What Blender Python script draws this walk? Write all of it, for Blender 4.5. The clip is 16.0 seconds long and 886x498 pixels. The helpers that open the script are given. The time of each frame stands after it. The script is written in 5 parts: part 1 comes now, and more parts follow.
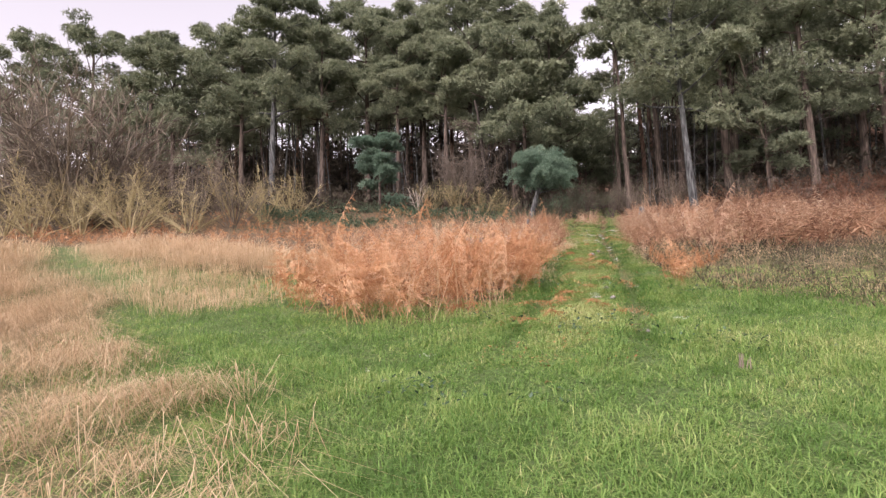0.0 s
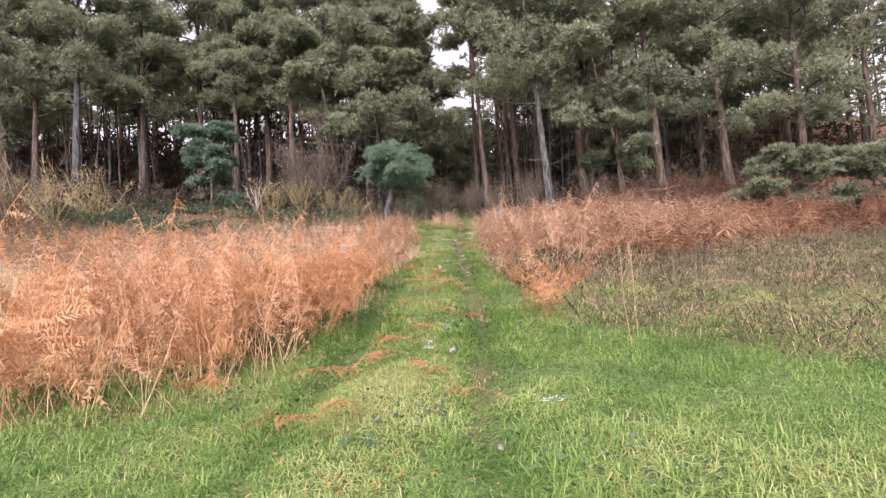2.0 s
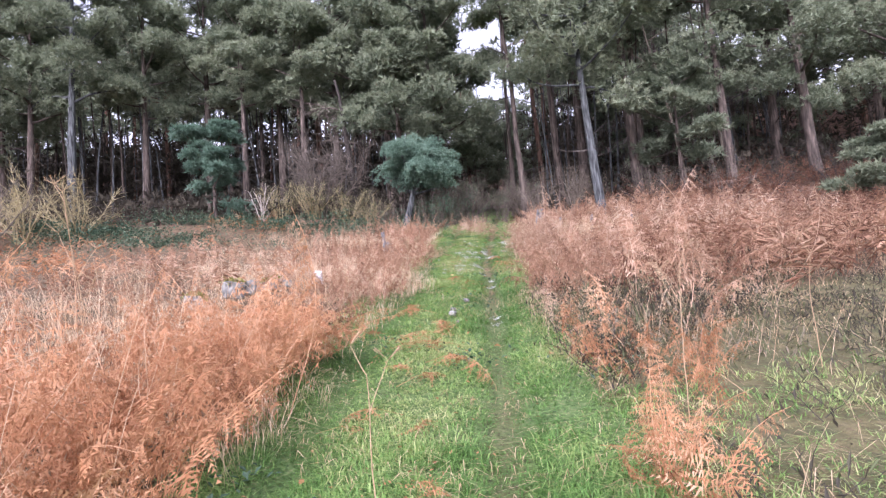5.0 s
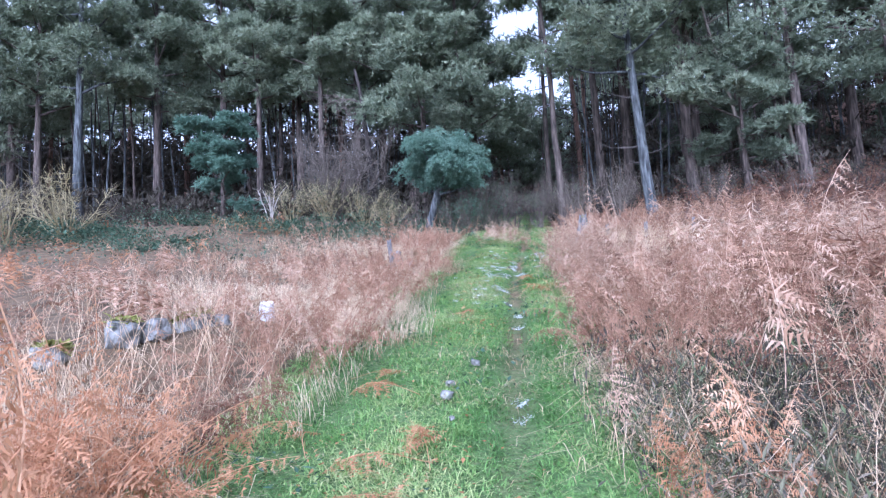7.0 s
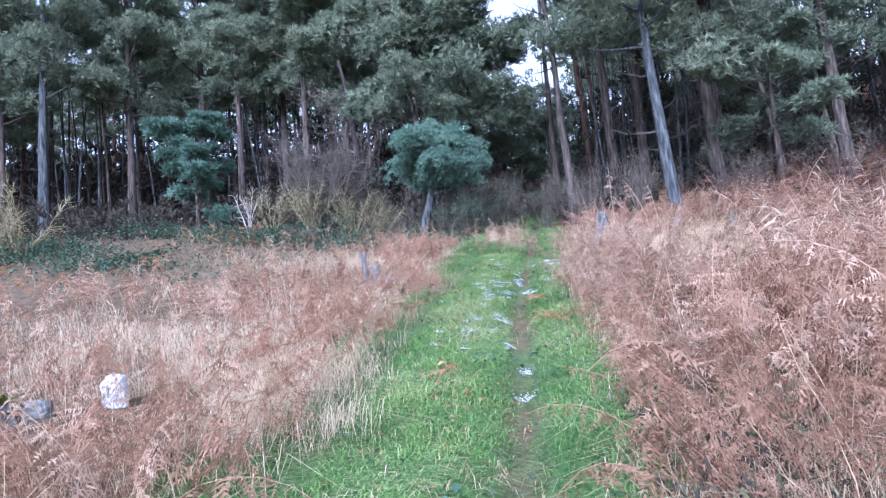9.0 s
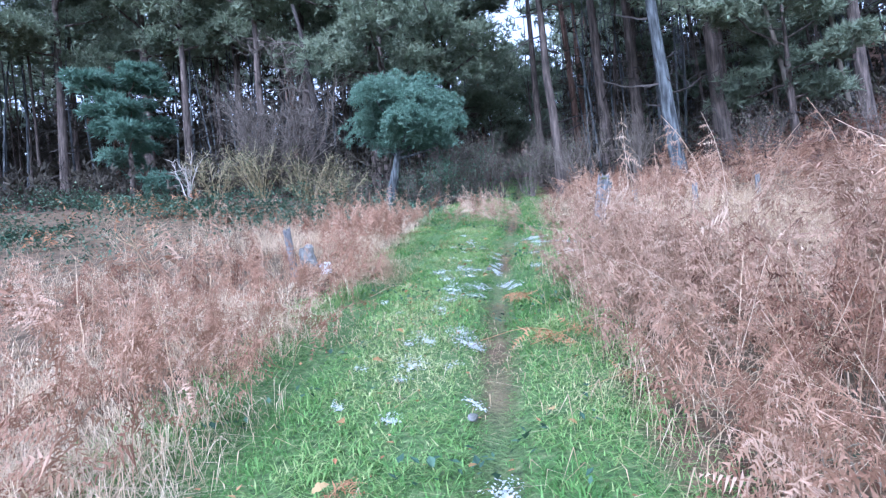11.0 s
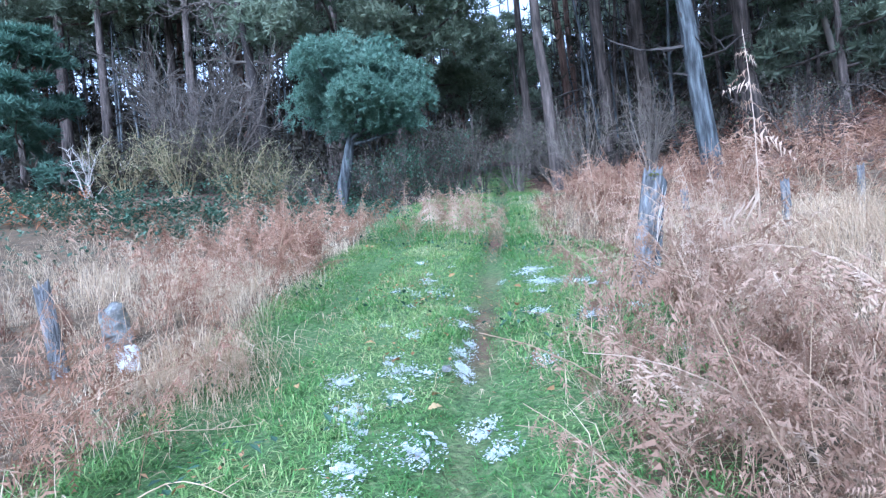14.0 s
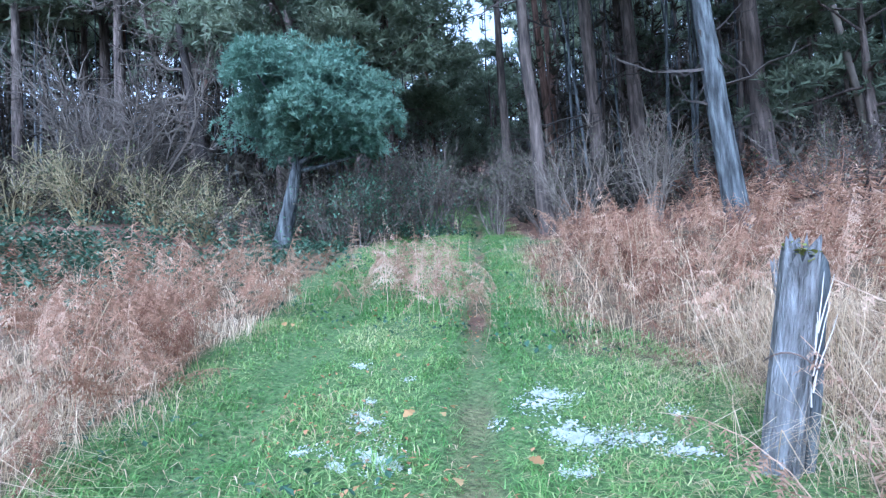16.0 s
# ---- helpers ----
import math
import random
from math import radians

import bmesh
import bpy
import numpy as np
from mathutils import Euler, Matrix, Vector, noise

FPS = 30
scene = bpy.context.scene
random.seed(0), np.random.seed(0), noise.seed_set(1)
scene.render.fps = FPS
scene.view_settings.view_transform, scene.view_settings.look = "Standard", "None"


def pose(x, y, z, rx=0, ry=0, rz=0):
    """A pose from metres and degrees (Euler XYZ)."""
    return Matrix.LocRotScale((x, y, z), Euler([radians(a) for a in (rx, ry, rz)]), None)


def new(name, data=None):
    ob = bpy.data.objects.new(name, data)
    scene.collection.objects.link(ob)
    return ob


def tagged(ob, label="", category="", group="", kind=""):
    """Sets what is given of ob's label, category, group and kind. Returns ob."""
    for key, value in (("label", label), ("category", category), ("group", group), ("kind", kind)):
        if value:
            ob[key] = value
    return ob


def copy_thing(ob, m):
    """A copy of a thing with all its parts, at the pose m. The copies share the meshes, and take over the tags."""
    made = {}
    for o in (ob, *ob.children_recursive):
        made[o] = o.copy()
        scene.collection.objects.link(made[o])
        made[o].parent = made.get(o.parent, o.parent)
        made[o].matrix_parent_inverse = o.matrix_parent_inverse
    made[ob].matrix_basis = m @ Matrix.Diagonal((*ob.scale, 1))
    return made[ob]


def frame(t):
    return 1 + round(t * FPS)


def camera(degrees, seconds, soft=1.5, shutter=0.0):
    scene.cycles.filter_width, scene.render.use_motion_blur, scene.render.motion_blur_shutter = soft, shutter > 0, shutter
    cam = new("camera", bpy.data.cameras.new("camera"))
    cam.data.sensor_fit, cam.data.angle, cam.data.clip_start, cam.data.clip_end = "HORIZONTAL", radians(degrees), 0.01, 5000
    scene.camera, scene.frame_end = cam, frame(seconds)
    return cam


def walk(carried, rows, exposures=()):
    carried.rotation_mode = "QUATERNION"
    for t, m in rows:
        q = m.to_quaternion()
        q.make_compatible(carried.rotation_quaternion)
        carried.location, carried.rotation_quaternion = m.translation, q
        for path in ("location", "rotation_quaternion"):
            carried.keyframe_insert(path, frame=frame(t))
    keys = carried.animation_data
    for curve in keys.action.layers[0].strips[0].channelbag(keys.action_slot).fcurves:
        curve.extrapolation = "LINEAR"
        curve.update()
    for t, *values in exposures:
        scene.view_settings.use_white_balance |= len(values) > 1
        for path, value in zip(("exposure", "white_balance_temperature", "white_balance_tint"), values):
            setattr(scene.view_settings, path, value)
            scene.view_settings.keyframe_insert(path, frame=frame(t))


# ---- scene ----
cam = camera(74.8, 16.0, 1.3)
METRES, EYE, TILT, LEAN, TURN = 22.0, 1.4, 5.0, 1.0, 0.0
ROWS = [
    (0.0, 0.0, 0.0, 0.0, -0.0, 0.0, -0.0),
    (0.5, 0.0102, 0.0324, 0.0023, -3.22, -0.53, 0.48),
    (1.0, 0.0242, 0.0659, 0.0028, -6.91, -0.79, 1.06),
    (1.5, 0.0373, 0.0982, 0.0072, -9.85, -0.9, 1.19),
    (2.0, 0.0496, 0.133, 0.012, -13.12, -0.16, 0.87),
    (2.5, 0.0601, 0.1666, 0.0163, -13.6, 0.98, 1.14),
    (3.0, 0.068, 0.1966, 0.0182, -12.47, 1.14, 1.5),
    (3.5, 0.0767, 0.2266, 0.0204, -11.06, 1.03, 1.89),
    (4.0, 0.0862, 0.2549, 0.024, -10.31, 0.68, 2.25),
    (6.5, 0.1356, 0.4114, 0.0377, -7.29, -0.48, 1.09),
    (7.0, 0.1433, 0.4439, 0.0409, -6.05, 0.23, 1.13),
    (7.5, 0.1519, 0.4755, 0.0436, -5.04, 0.6, 1.85),
    (8.0, 0.1573, 0.5032, 0.0454, -4.77, 0.57, 2.06),
    (8.5, 0.164, 0.5293, 0.0468, -5.29, 0.24, 2.81),
    (9.0, 0.1719, 0.5554, 0.0499, -5.34, 0.3, 3.13),
    (11.5, 0.2058, 0.7029, 0.055, -8.0, -3.51, 3.23),
    (12.0, 0.2111, 0.7321, 0.0586, -8.61, -3.8, 3.25),
    (12.5, 0.2193, 0.7589, 0.0607, -8.72, -3.41, 3.4),
    (13.0, 0.2272, 0.7855, 0.0651, -7.61, -3.19, 3.13),
    (13.5, 0.2346, 0.8125, 0.0661, -7.93, -3.23, 2.99),
    (14.0, 0.2439, 0.842, 0.0679, -8.87, -4.04, 3.63),
    (14.5, 0.2496, 0.8695, 0.0713, -9.67, -4.26, 3.48),
    (15.0, 0.2556, 0.8986, 0.0772, -11.13, -2.69, 2.42),
    (15.5, 0.2621, 0.929, 0.079, -11.73, -1.33, 1.98),
    (16.0, 0.266, 0.9577, 0.0809, -12.02, -1.19, 1.66),
]
# exposure: the clip's camera turns cooler in the gap after 4 s
EXPOSURES = [(0.0, 0.04, 6800, 29), (1.5, 0.26, 6700, 31), (4.3, 0.44, 6300, 33), (6.2, 0.5, 4720, 25), (9.2, 0.5, 4660, 23), (12.0, 0.52, 4440, 17), (16.0, 0.5, 4340, 12)]
walk(cam, [(t, pose(0, 0, EYE, TILT, LEAN, TURN) @ pose(METRES * x, METRES * y, METRES * z, 90 + pitch, roll, yaw)) for t, x, y, z, yaw, pitch, roll in ROWS], EXPOSURES)

# ---- world and sun: a bright overcast sky ----
SUN_EL, SUN_AZ = 38.0, 205.0
world = bpy.data.worlds.new("world")
scene.world = world
world.use_nodes = True
wn, wl = world.node_tree.nodes, world.node_tree.links
sky = wn.new("ShaderNodeTexSky")
sky.sky_type, sky.sun_disc = 'NISHITA', False
sky.sun_elevation, sky.sun_rotation = radians(SUN_EL), radians(SUN_AZ)
sky.air_density, sky.dust_density, sky.ozone_density = 1.0, 4.0, 1.0
grey = wn.new("ShaderNodeHueSaturation")
grey.inputs["Saturation"].default_value = 0.2
grey.inputs["Value"].default_value = 2.1
wl.new(sky.outputs[0], grey.inputs["Color"])
wl.new(grey.outputs[0], wn["Background"].inputs["Color"])
wn["Background"].inputs["Strength"].default_value = 0.15
sun = new("sun", bpy.data.lights.new("sun", 'SUN'))
sun.data.energy, sun.data.angle, sun.data.color = 0.55, radians(14), (1.0, 0.95, 0.88)
sun.matrix_world = pose(0, 0, 60, 90 - SUN_EL, 0, 180 - SUN_AZ)
rng = np.random.default_rng(7)


# ---- materials ----
def mat(name, stops, rough=0.8, attr=True, grain=(6.0, 0.25), bump=0.0, bump_scale=40.0, trans=0.0, spec=0.25, stretch=None):
    """A matt natural surface: a ramp of colours driven by the piece's own random value and by noise at two scales."""
    m = bpy.data.materials.new(name)
    m.use_nodes = True
    n, l = m.node_tree.nodes, m.node_tree.links
    bsdf = n["Principled BSDF"]
    bsdf.inputs["Roughness"].default_value = rough
    bsdf.inputs["Specular IOR Level"].default_value = spec
    coord = n.new("ShaderNodeTexCoord")
    mapping = n.new("ShaderNodeMapping")
    mapping.inputs["Scale"].default_value = stretch or (1, 1, 1)
    l.new(coord.outputs["Object"], mapping.inputs["Vector"])
    big = n.new("ShaderNodeTexNoise")
    big.inputs["Scale"].default_value, big.inputs["Detail"].default_value = grain[0], 6.0
    l.new(mapping.outputs[0], big.inputs["Vector"])
    ramp = n.new("ShaderNodeValToRGB")
    els = ramp.color_ramp.elements
    els[0].position, els[0].color = stops[0][0], (*stops[0][1], 1)
    els[1].position, els[1].color = stops[-1][0], (*stops[-1][1], 1)
    for p, c in stops[1:-1]:
        els.new(p).color = (*c, 1)
    mix = n.new("ShaderNodeMix")
    mix.inputs["Factor"].default_value = grain[1] if attr else 1.0
    if attr:
        a = n.new("ShaderNodeAttribute")
        a.attribute_name = "rnd"
        l.new(a.outputs["Fac"], mix.inputs["A"])
    l.new(big.outputs["Fac"], mix.inputs["B"])
    l.new(mix.outputs["Result"], ramp.inputs["Fac"])
    l.new(ramp.outputs[0], bsdf.inputs["Base Color"])
    if bump:
        fine = n.new("ShaderNodeTexNoise")
        fine.inputs["Scale"].default_value, fine.inputs["Detail"].default_value = bump_scale, 8.0
        l.new(mapping.outputs[0], fine.inputs["Vector"])
        b = n.new("ShaderNodeBump")
        b.inputs["Strength"].default_value, b.inputs["Distance"].default_value = bump, 0.05
        l.new(fine.outputs["Fac"], b.inputs["Height"])
        l.new(b.outputs[0], bsdf.inputs["Normal"])
    if trans:
        t = n.new("ShaderNodeBsdfTranslucent")
        l.new(ramp.outputs[0], t.inputs["Color"])
        s = n.new("ShaderNodeMixShader")
        s.inputs["Fac"].default_value = trans
        l.new(bsdf.outputs[0], s.inputs[1])
        l.new(t.outputs[0], s.inputs[2])
        l.new(s.outputs[0], n["Material Output"].inputs["Surface"])
    return m


BRACKEN = mat("dead bracken", [(0.0, (0.12, 0.05, 0.028)), (0.35, (0.40, 0.19, 0.09)), (0.7, (0.57, 0.32, 0.17)), (1.0, (0.76, 0.53, 0.35))], trans=0.3)
BRACKEN_PALE = mat("bleached bracken", [(0.0, (0.085, 0.046, 0.03)), (0.35, (0.27, 0.16, 0.10)), (0.7, (0.46, 0.31, 0.205)), (1.0, (0.66, 0.53, 0.39))], trans=0.25)
BRACKEN_RUST = mat("rust-brown bracken", [(0.0, (0.06, 0.03, 0.02)), (0.35, (0.235, 0.122, 0.072)), (0.7, (0.43, 0.265, 0.165)), (1.0, (0.68, 0.50, 0.36))], trans=0.25)
# darker copy of the rust bracken: shade near the wood is put into the colour
BRACKEN_SHADED = mat("shaded brown bracken", [(0.0, (0.05, 0.024, 0.016)), (0.45, (0.15, 0.075, 0.045)), (1.0, (0.33, 0.19, 0.12))], trans=0.2)
GRASS = mat("green grass", [(0.0, (0.05, 0.12, 0.03)), (0.32, (0.14, 0.275, 0.065)), (0.6, (0.27, 0.41, 0.12)), (0.82, (0.46, 0.50, 0.21)), (1.0, (0.66, 0.56, 0.35))], trans=0.22, rough=0.55, grain=(0.9, 0.3))
HAY = mat("dry grass", [(0.0, (0.27, 0.18, 0.10)), (0.45, (0.57, 0.42, 0.255)), (1.0, (0.82, 0.68, 0.49))], trans=0.3)
NEEDLE = mat("pine needles", [(0.0, (0.06, 0.08, 0.052)), (0.5, (0.20, 0.235, 0.15)), (0.85, (0.37, 0.40, 0.265)), (1.0, (0.42, 0.36, 0.23))], rough=0.6, trans=0.15, grain=(0.5, 0.45))
NEEDLE_BLUE = mat("blue-green pine needles", [(0.0, (0.045, 0.08, 0.055)), (0.5, (0.125, 0.205, 0.145)), (1.0, (0.27, 0.37, 0.265))], rough=0.55, trans=0.15, grain=(0.8, 0.4))
# dead needles kept near black, so the brash carries the wood's shade
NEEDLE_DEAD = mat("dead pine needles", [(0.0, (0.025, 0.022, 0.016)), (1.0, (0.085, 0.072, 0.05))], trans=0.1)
BARK = mat("pine bark", [(0.3, (0.03, 0.025, 0.022)), (0.5, (0.095, 0.075, 0.062)), (0.7, (0.19, 0.15, 0.125))], attr=False, rough=0.95, grain=(5.0, 1), bump=1.0, bump_scale=14, stretch=(2.2, 2.2, 0.35))
BARK_GREY = mat("lichen-grey bark", [(0.32, (0.028, 0.03, 0.03)), (0.5, (0.085, 0.09, 0.09)), (0.72, (0.18, 0.195, 0.19))], attr=False, rough=0.95, grain=(6.0, 1), bump=1.0, bump_scale=16, stretch=(2.2, 2.2, 0.35))
BARK_RED = mat("red-brown pine bark", [(0.3, (0.05, 0.03, 0.022)), (0.5, (0.14, 0.085, 0.06)), (0.72, (0.25, 0.16, 0.12))], attr=False, rough=0.95, grain=(5.0, 1), bump=1.0, bump_scale=14, stretch=(2.2, 2.2, 0.35))
TWIG = mat("grey twigs", [(0.0, (0.07, 0.057, 0.046)), (0.5, (0.16, 0.133, 0.103)), (1.0, (0.31, 0.265, 0.205))], trans=0.0)
TWIG_DARK = mat("dark twigs", [(0.0, (0.025, 0.02, 0.018)), (0.5, (0.06, 0.05, 0.042)), (1.0, (0.12, 0.10, 0.085))])
TWIG_MID = mat("brown-grey twigs", [(0.0, (0.045, 0.038, 0.031)), (0.5, (0.115, 0.096, 0.077)), (1.0, (0.25, 0.21, 0.17))])
TWIG_OLIVE = mat("olive lichen twigs", [(0.0, (0.16, 0.125, 0.07)), (0.5, (0.32, 0.27, 0.14)), (1.0, (0.52, 0.45, 0.27))])
PALE_WOOD = mat("bleached dead wood", [(0.0, (0.30, 0.26, 0.22)), (1.0, (0.62, 0.57, 0.50))])
STALK = mat("dry stalks", [(0.0, (0.28, 0.18, 0.10)), (0.6, (0.46, 0.33, 0.20)), (1.0, (0.60, 0.48, 0.33))])
BRAMBLE = mat("bramble leaves", [(0.0, (0.03, 0.055, 0.036)), (0.5, (0.07, 0.13, 0.078)), (0.85, (0.15, 0.225, 0.145)), (1.0, (0.32, 0.22, 0.12))], rough=0.65, trans=0.15)
HERB = mat("withered herbs", [(0.0, (0.035, 0.03, 0.024)), (0.35, (0.085, 0.075, 0.055)), (0.6, (0.125, 0.15, 0.065)), (0.8, (0.20, 0.17, 0.12)), (1.0, (0.38, 0.31, 0.22))], trans=0.15)
POST = mat("weathered post", [(0.28, (0.08, 0.075, 0.068)), (0.46, (0.19, 0.183, 0.174)), (0.6, (0.28, 0.276, 0.27)), (0.76, (0.42, 0.42, 0.42))], attr=False, rough=1.0, grain=(4.0, 1), bump=1.0, bump_scale=18, spec=0.1, stretch=(6, 6, 1.1))
MOSS = mat("moss", [(0.2, (0.14, 0.17, 0.03)), (0.8, (0.38, 0.36, 0.09))], attr=False, grain=(20, 1), bump=0.8, bump_scale=60)
ROCK = mat("limestone", [(0.3, (0.09, 0.088, 0.075)), (0.46, (0.19, 0.185, 0.165)), (0.6, (0.30, 0.295, 0.27)), (0.72, (0.26, 0.24, 0.13))], attr=False, rough=0.95, grain=(9, 1), bump=0.7, bump_scale=18)
ROCK_FROST = mat("frosted limestone", [(0.3, (0.22, 0.23, 0.23)), (0.45, (0.55, 0.57, 0.58)), (0.6, (0.78, 0.8, 0.81))], attr=False, rough=0.9, grain=(5, 1), bump=0.6, bump_scale=22)
ROCK_MOSS = mat("mossy limestone", [(0.35, (0.06, 0.06, 0.05)), (0.48, (0.14, 0.14, 0.11)), (0.56, (0.15, 0.145, 0.045)), (0.7, (0.20, 0.18, 0.055))], attr=False, rough=0.95, grain=(4, 1), bump=0.7, bump_scale=18)
SNOW = mat("frost", [(0.3, (0.6, 0.61, 0.61)), (0.7, (0.82, 0.83, 0.83))], attr=False, rough=0.6, grain=(25, 1), bump=0.6, bump_scale=90, trans=0.2)
LEAF = mat("fallen leaf", [(0.0, (0.20, 0.10, 0.04)), (0.6, (0.40, 0.24, 0.10)), (1.0, (0.52, 0.40, 0.20))], trans=0.2)
WIRE = mat("rusty wire", [(0.3, (0.08, 0.06, 0.05)), (0.7, (0.20, 0.14, 0.11))], attr=False, rough=0.6)


def ground_material():
    """Turf, mud and leaf litter, mixed by the sheet's own cover value and by noise."""
    m = bpy.data.materials.new("turf and litter")
    m.use_nodes = True
    n, l = m.node_tree.nodes, m.node_tree.links
    bsdf = n["Principled BSDF"]
    bsdf.inputs["Roughness"].default_value = 0.95
    coord = n.new("ShaderNodeTexCoord")

    def noisy(scale, colours, detail=8.0):
        t = n.new("ShaderNodeTexNoise")
        t.inputs["Scale"].default_value, t.inputs["Detail"].default_value = scale, detail
        l.new(coord.outputs["Object"], t.inputs["Vector"])
        r = n.new("ShaderNodeValToRGB")
        r.color_ramp.elements[0].position, r.color_ramp.elements[0].color = 0.3, (*colours[0], 1)
        r.color_ramp.elements[1].position, r.color_ramp.elements[1].color = 0.7, (*colours[-1], 1)
        if len(colours) == 3:
            r.color_ramp.elements.new(0.5).color = (*colours[1], 1)
        l.new(t.outputs["Fac"], r.inputs["Fac"])
        return t, r
    t1, turf = noisy(26.0, [(0.04, 0.07, 0.02), (0.10, 0.17, 0.045), (0.19, 0.22, 0.085)])
    t2, litter = noisy(5.0, [(0.06, 0.035, 0.022), (0.14, 0.075, 0.045), (0.24, 0.15, 0.09)])
    a = n.new("ShaderNodeAttribute")
    a.attribute_name = "cover"
    mx = n.new("ShaderNodeMix")
    mx.data_type = 'RGBA'
    l.new(a.outputs["Fac"], mx.inputs["Factor"])
    l.new(turf.outputs[0], mx.inputs["A"])
    l.new(litter.outputs[0], mx.inputs["B"])
    l.new(mx.outputs["Result"], bsdf.inputs["Base Color"])
    f = n.new("ShaderNodeTexNoise")
    f.inputs["Scale"].default_value, f.inputs["Detail"].default_value = 30.0, 8.0
    l.new(coord.outputs["Object"], f.inputs["Vector"])
    b = n.new("ShaderNodeBump")
    b.inputs["Strength"].default_value, b.inputs["Distance"].default_value = 0.9, 0.05
    l.new(f.outputs["Fac"], b.inputs["Height"])
    l.new(b.outputs[0], bsdf.inputs["Normal"])
    return m


TURF = ground_material()


# ---- geometry helpers ----
class Geo:
    """Gathers triangles, with one random value a piece."""

    def __init__(self):
        self.v, self.t, self.r, self.n = [], [], [], 0

    def add(self, v, t, r=0.5):
        self.v.append(np.asarray(v, float))
        self.t.append(np.asarray(t, int) + self.n)
        self.r.append(np.broadcast_to(np.asarray(r, float), (len(v),)))
        self.n += len(v)

    def arrays(self):
        return np.concatenate(self.v), np.concatenate(self.t), np.concatenate(self.r)


def mesh(name, geo, material, smooth=False):
    v, t, r = geo.arrays() if isinstance(geo, Geo) else geo
    me = bpy.data.meshes.new(name)
    me.vertices.add(len(v))
    me.vertices.foreach_set("co", v.astype(np.float32).ravel())
    me.loops.add(len(t) * 3)
    me.loops.foreach_set("vertex_index", t.astype(np.int32).ravel())
    me.polygons.add(len(t))
    me.polygons.foreach_set("loop_start", np.arange(0, len(t) * 3, 3, dtype=np.int32))
    me.update(calc_edges=True)
    me.attributes.new("rnd", 'FLOAT', 'POINT').data.foreach_set("value", r.astype(np.float32))
    me.polygons.foreach_set("use_smooth", np.full(len(t), smooth))
    me.materials.append(material)
    return me


def part(name, geo, material, parent=None, label="", smooth=False):
    """Links one mesh, under a thing or a part if one is given."""
    ob = new(name, geo if isinstance(geo, bpy.types.Mesh) else mesh(name, geo, material, smooth))
    ob.parent = parent
    if label:
        tagged(ob, label)
    return ob


def tube(points, radii, sides=6, rough=0.0):
    """A tapered tube along a line of points."""
    p, r = np.asarray(points, float), np.asarray(radii, float)
    n = len(p)
    d = np.gradient(p, axis=0)
    d /= np.linalg.norm(d, axis=1)[:, None] + 1e-9
    ref = np.where(np.abs(d[:, 2:3]) > 0.9, [[1.0, 0, 0]], [[0, 0, 1.0]])
    a = np.cross(d, ref)
    a /= np.linalg.norm(a, axis=1)[:, None] + 1e-9
    b = np.cross(d, a)
    ang = np.linspace(0, 2 * np.pi, sides, endpoint=False)
    rr = r[:, None] * (1 + rough * rng.normal(size=(n, sides)))
    v = p[:, None] + rr[..., None] * (np.cos(ang)[None, :, None] * a[:, None] + np.sin(ang)[None, :, None] * b[:, None])
    i, j = np.meshgrid(np.arange(n - 1), np.arange(sides), indexing="ij")
    k = (j + 1) % sides
    q = np.stack([i * sides + j, i * sides + k, (i + 1) * sides + k, (i + 1) * sides + j], -1).reshape(-1, 4)
    t = np.concatenate([q[:, [0, 1, 2]], q[:, [0, 2, 3]]])
    cap = np.array([[(n - 1) * sides, (n - 1) * sides + s, (n - 1) * sides + s + 1] for s in range(1, sides - 1)])
    return v.reshape(-1, 3), np.concatenate([t, cap])


def turn_z(a):
    c, s, o = np.cos(a), np.sin(a), np.zeros_like(a)
    return np.stack([np.stack([c, -s, o], -1), np.stack([s, c, o], -1), np.stack([o, o, o + 1], -1)], -2)


def turn_x(a):
    c, s, o = np.cos(a), np.sin(a), np.zeros_like(a)
    return np.stack([np.stack([o + 1, o, o], -1), np.stack([o, c, -s], -1), np.stack([o, s, c], -1)], -2)


def scatter(geo, template, places, turns, scales, values):
    """Adds a copy of a template (v, t, r) at each place to geo."""
    v, t, r = template
    k, n = len(v), len(places)
    if not n:
        return
    w = np.einsum("nij,kj->nki", turns, v) * np.asarray(scales).reshape(n, 1, -1) + np.asarray(places)[:, None]
    tt = (t[None] + (np.arange(n) * k)[:, None, None]).reshape(-1, 3)
    rr = np.clip(np.asarray(values)[:, None] + (r - 0.5)[None], 0, 1).reshape(-1)
    geo.add(w.reshape(-1, 3), tt, rr)


# ---- the lie of the land ----
TRACK = np.array([(-40, -13), (-10, -3.3), (0, 0), (3.7, 1.3), (9, 2.95), (15.4, 4.5), (21, 5.85), (34, 9.6), (60, 17), (400, 110)], float)


def track(y):
    """The wheel rut that the walk follows."""
    return np.interp(y, TRACK[:, 0], TRACK[:, 1])


def smooth(v, a, b):
    s = np.clip((v - a) / (b - a), 0, 1)
    return s * s * (3 - 2 * s)


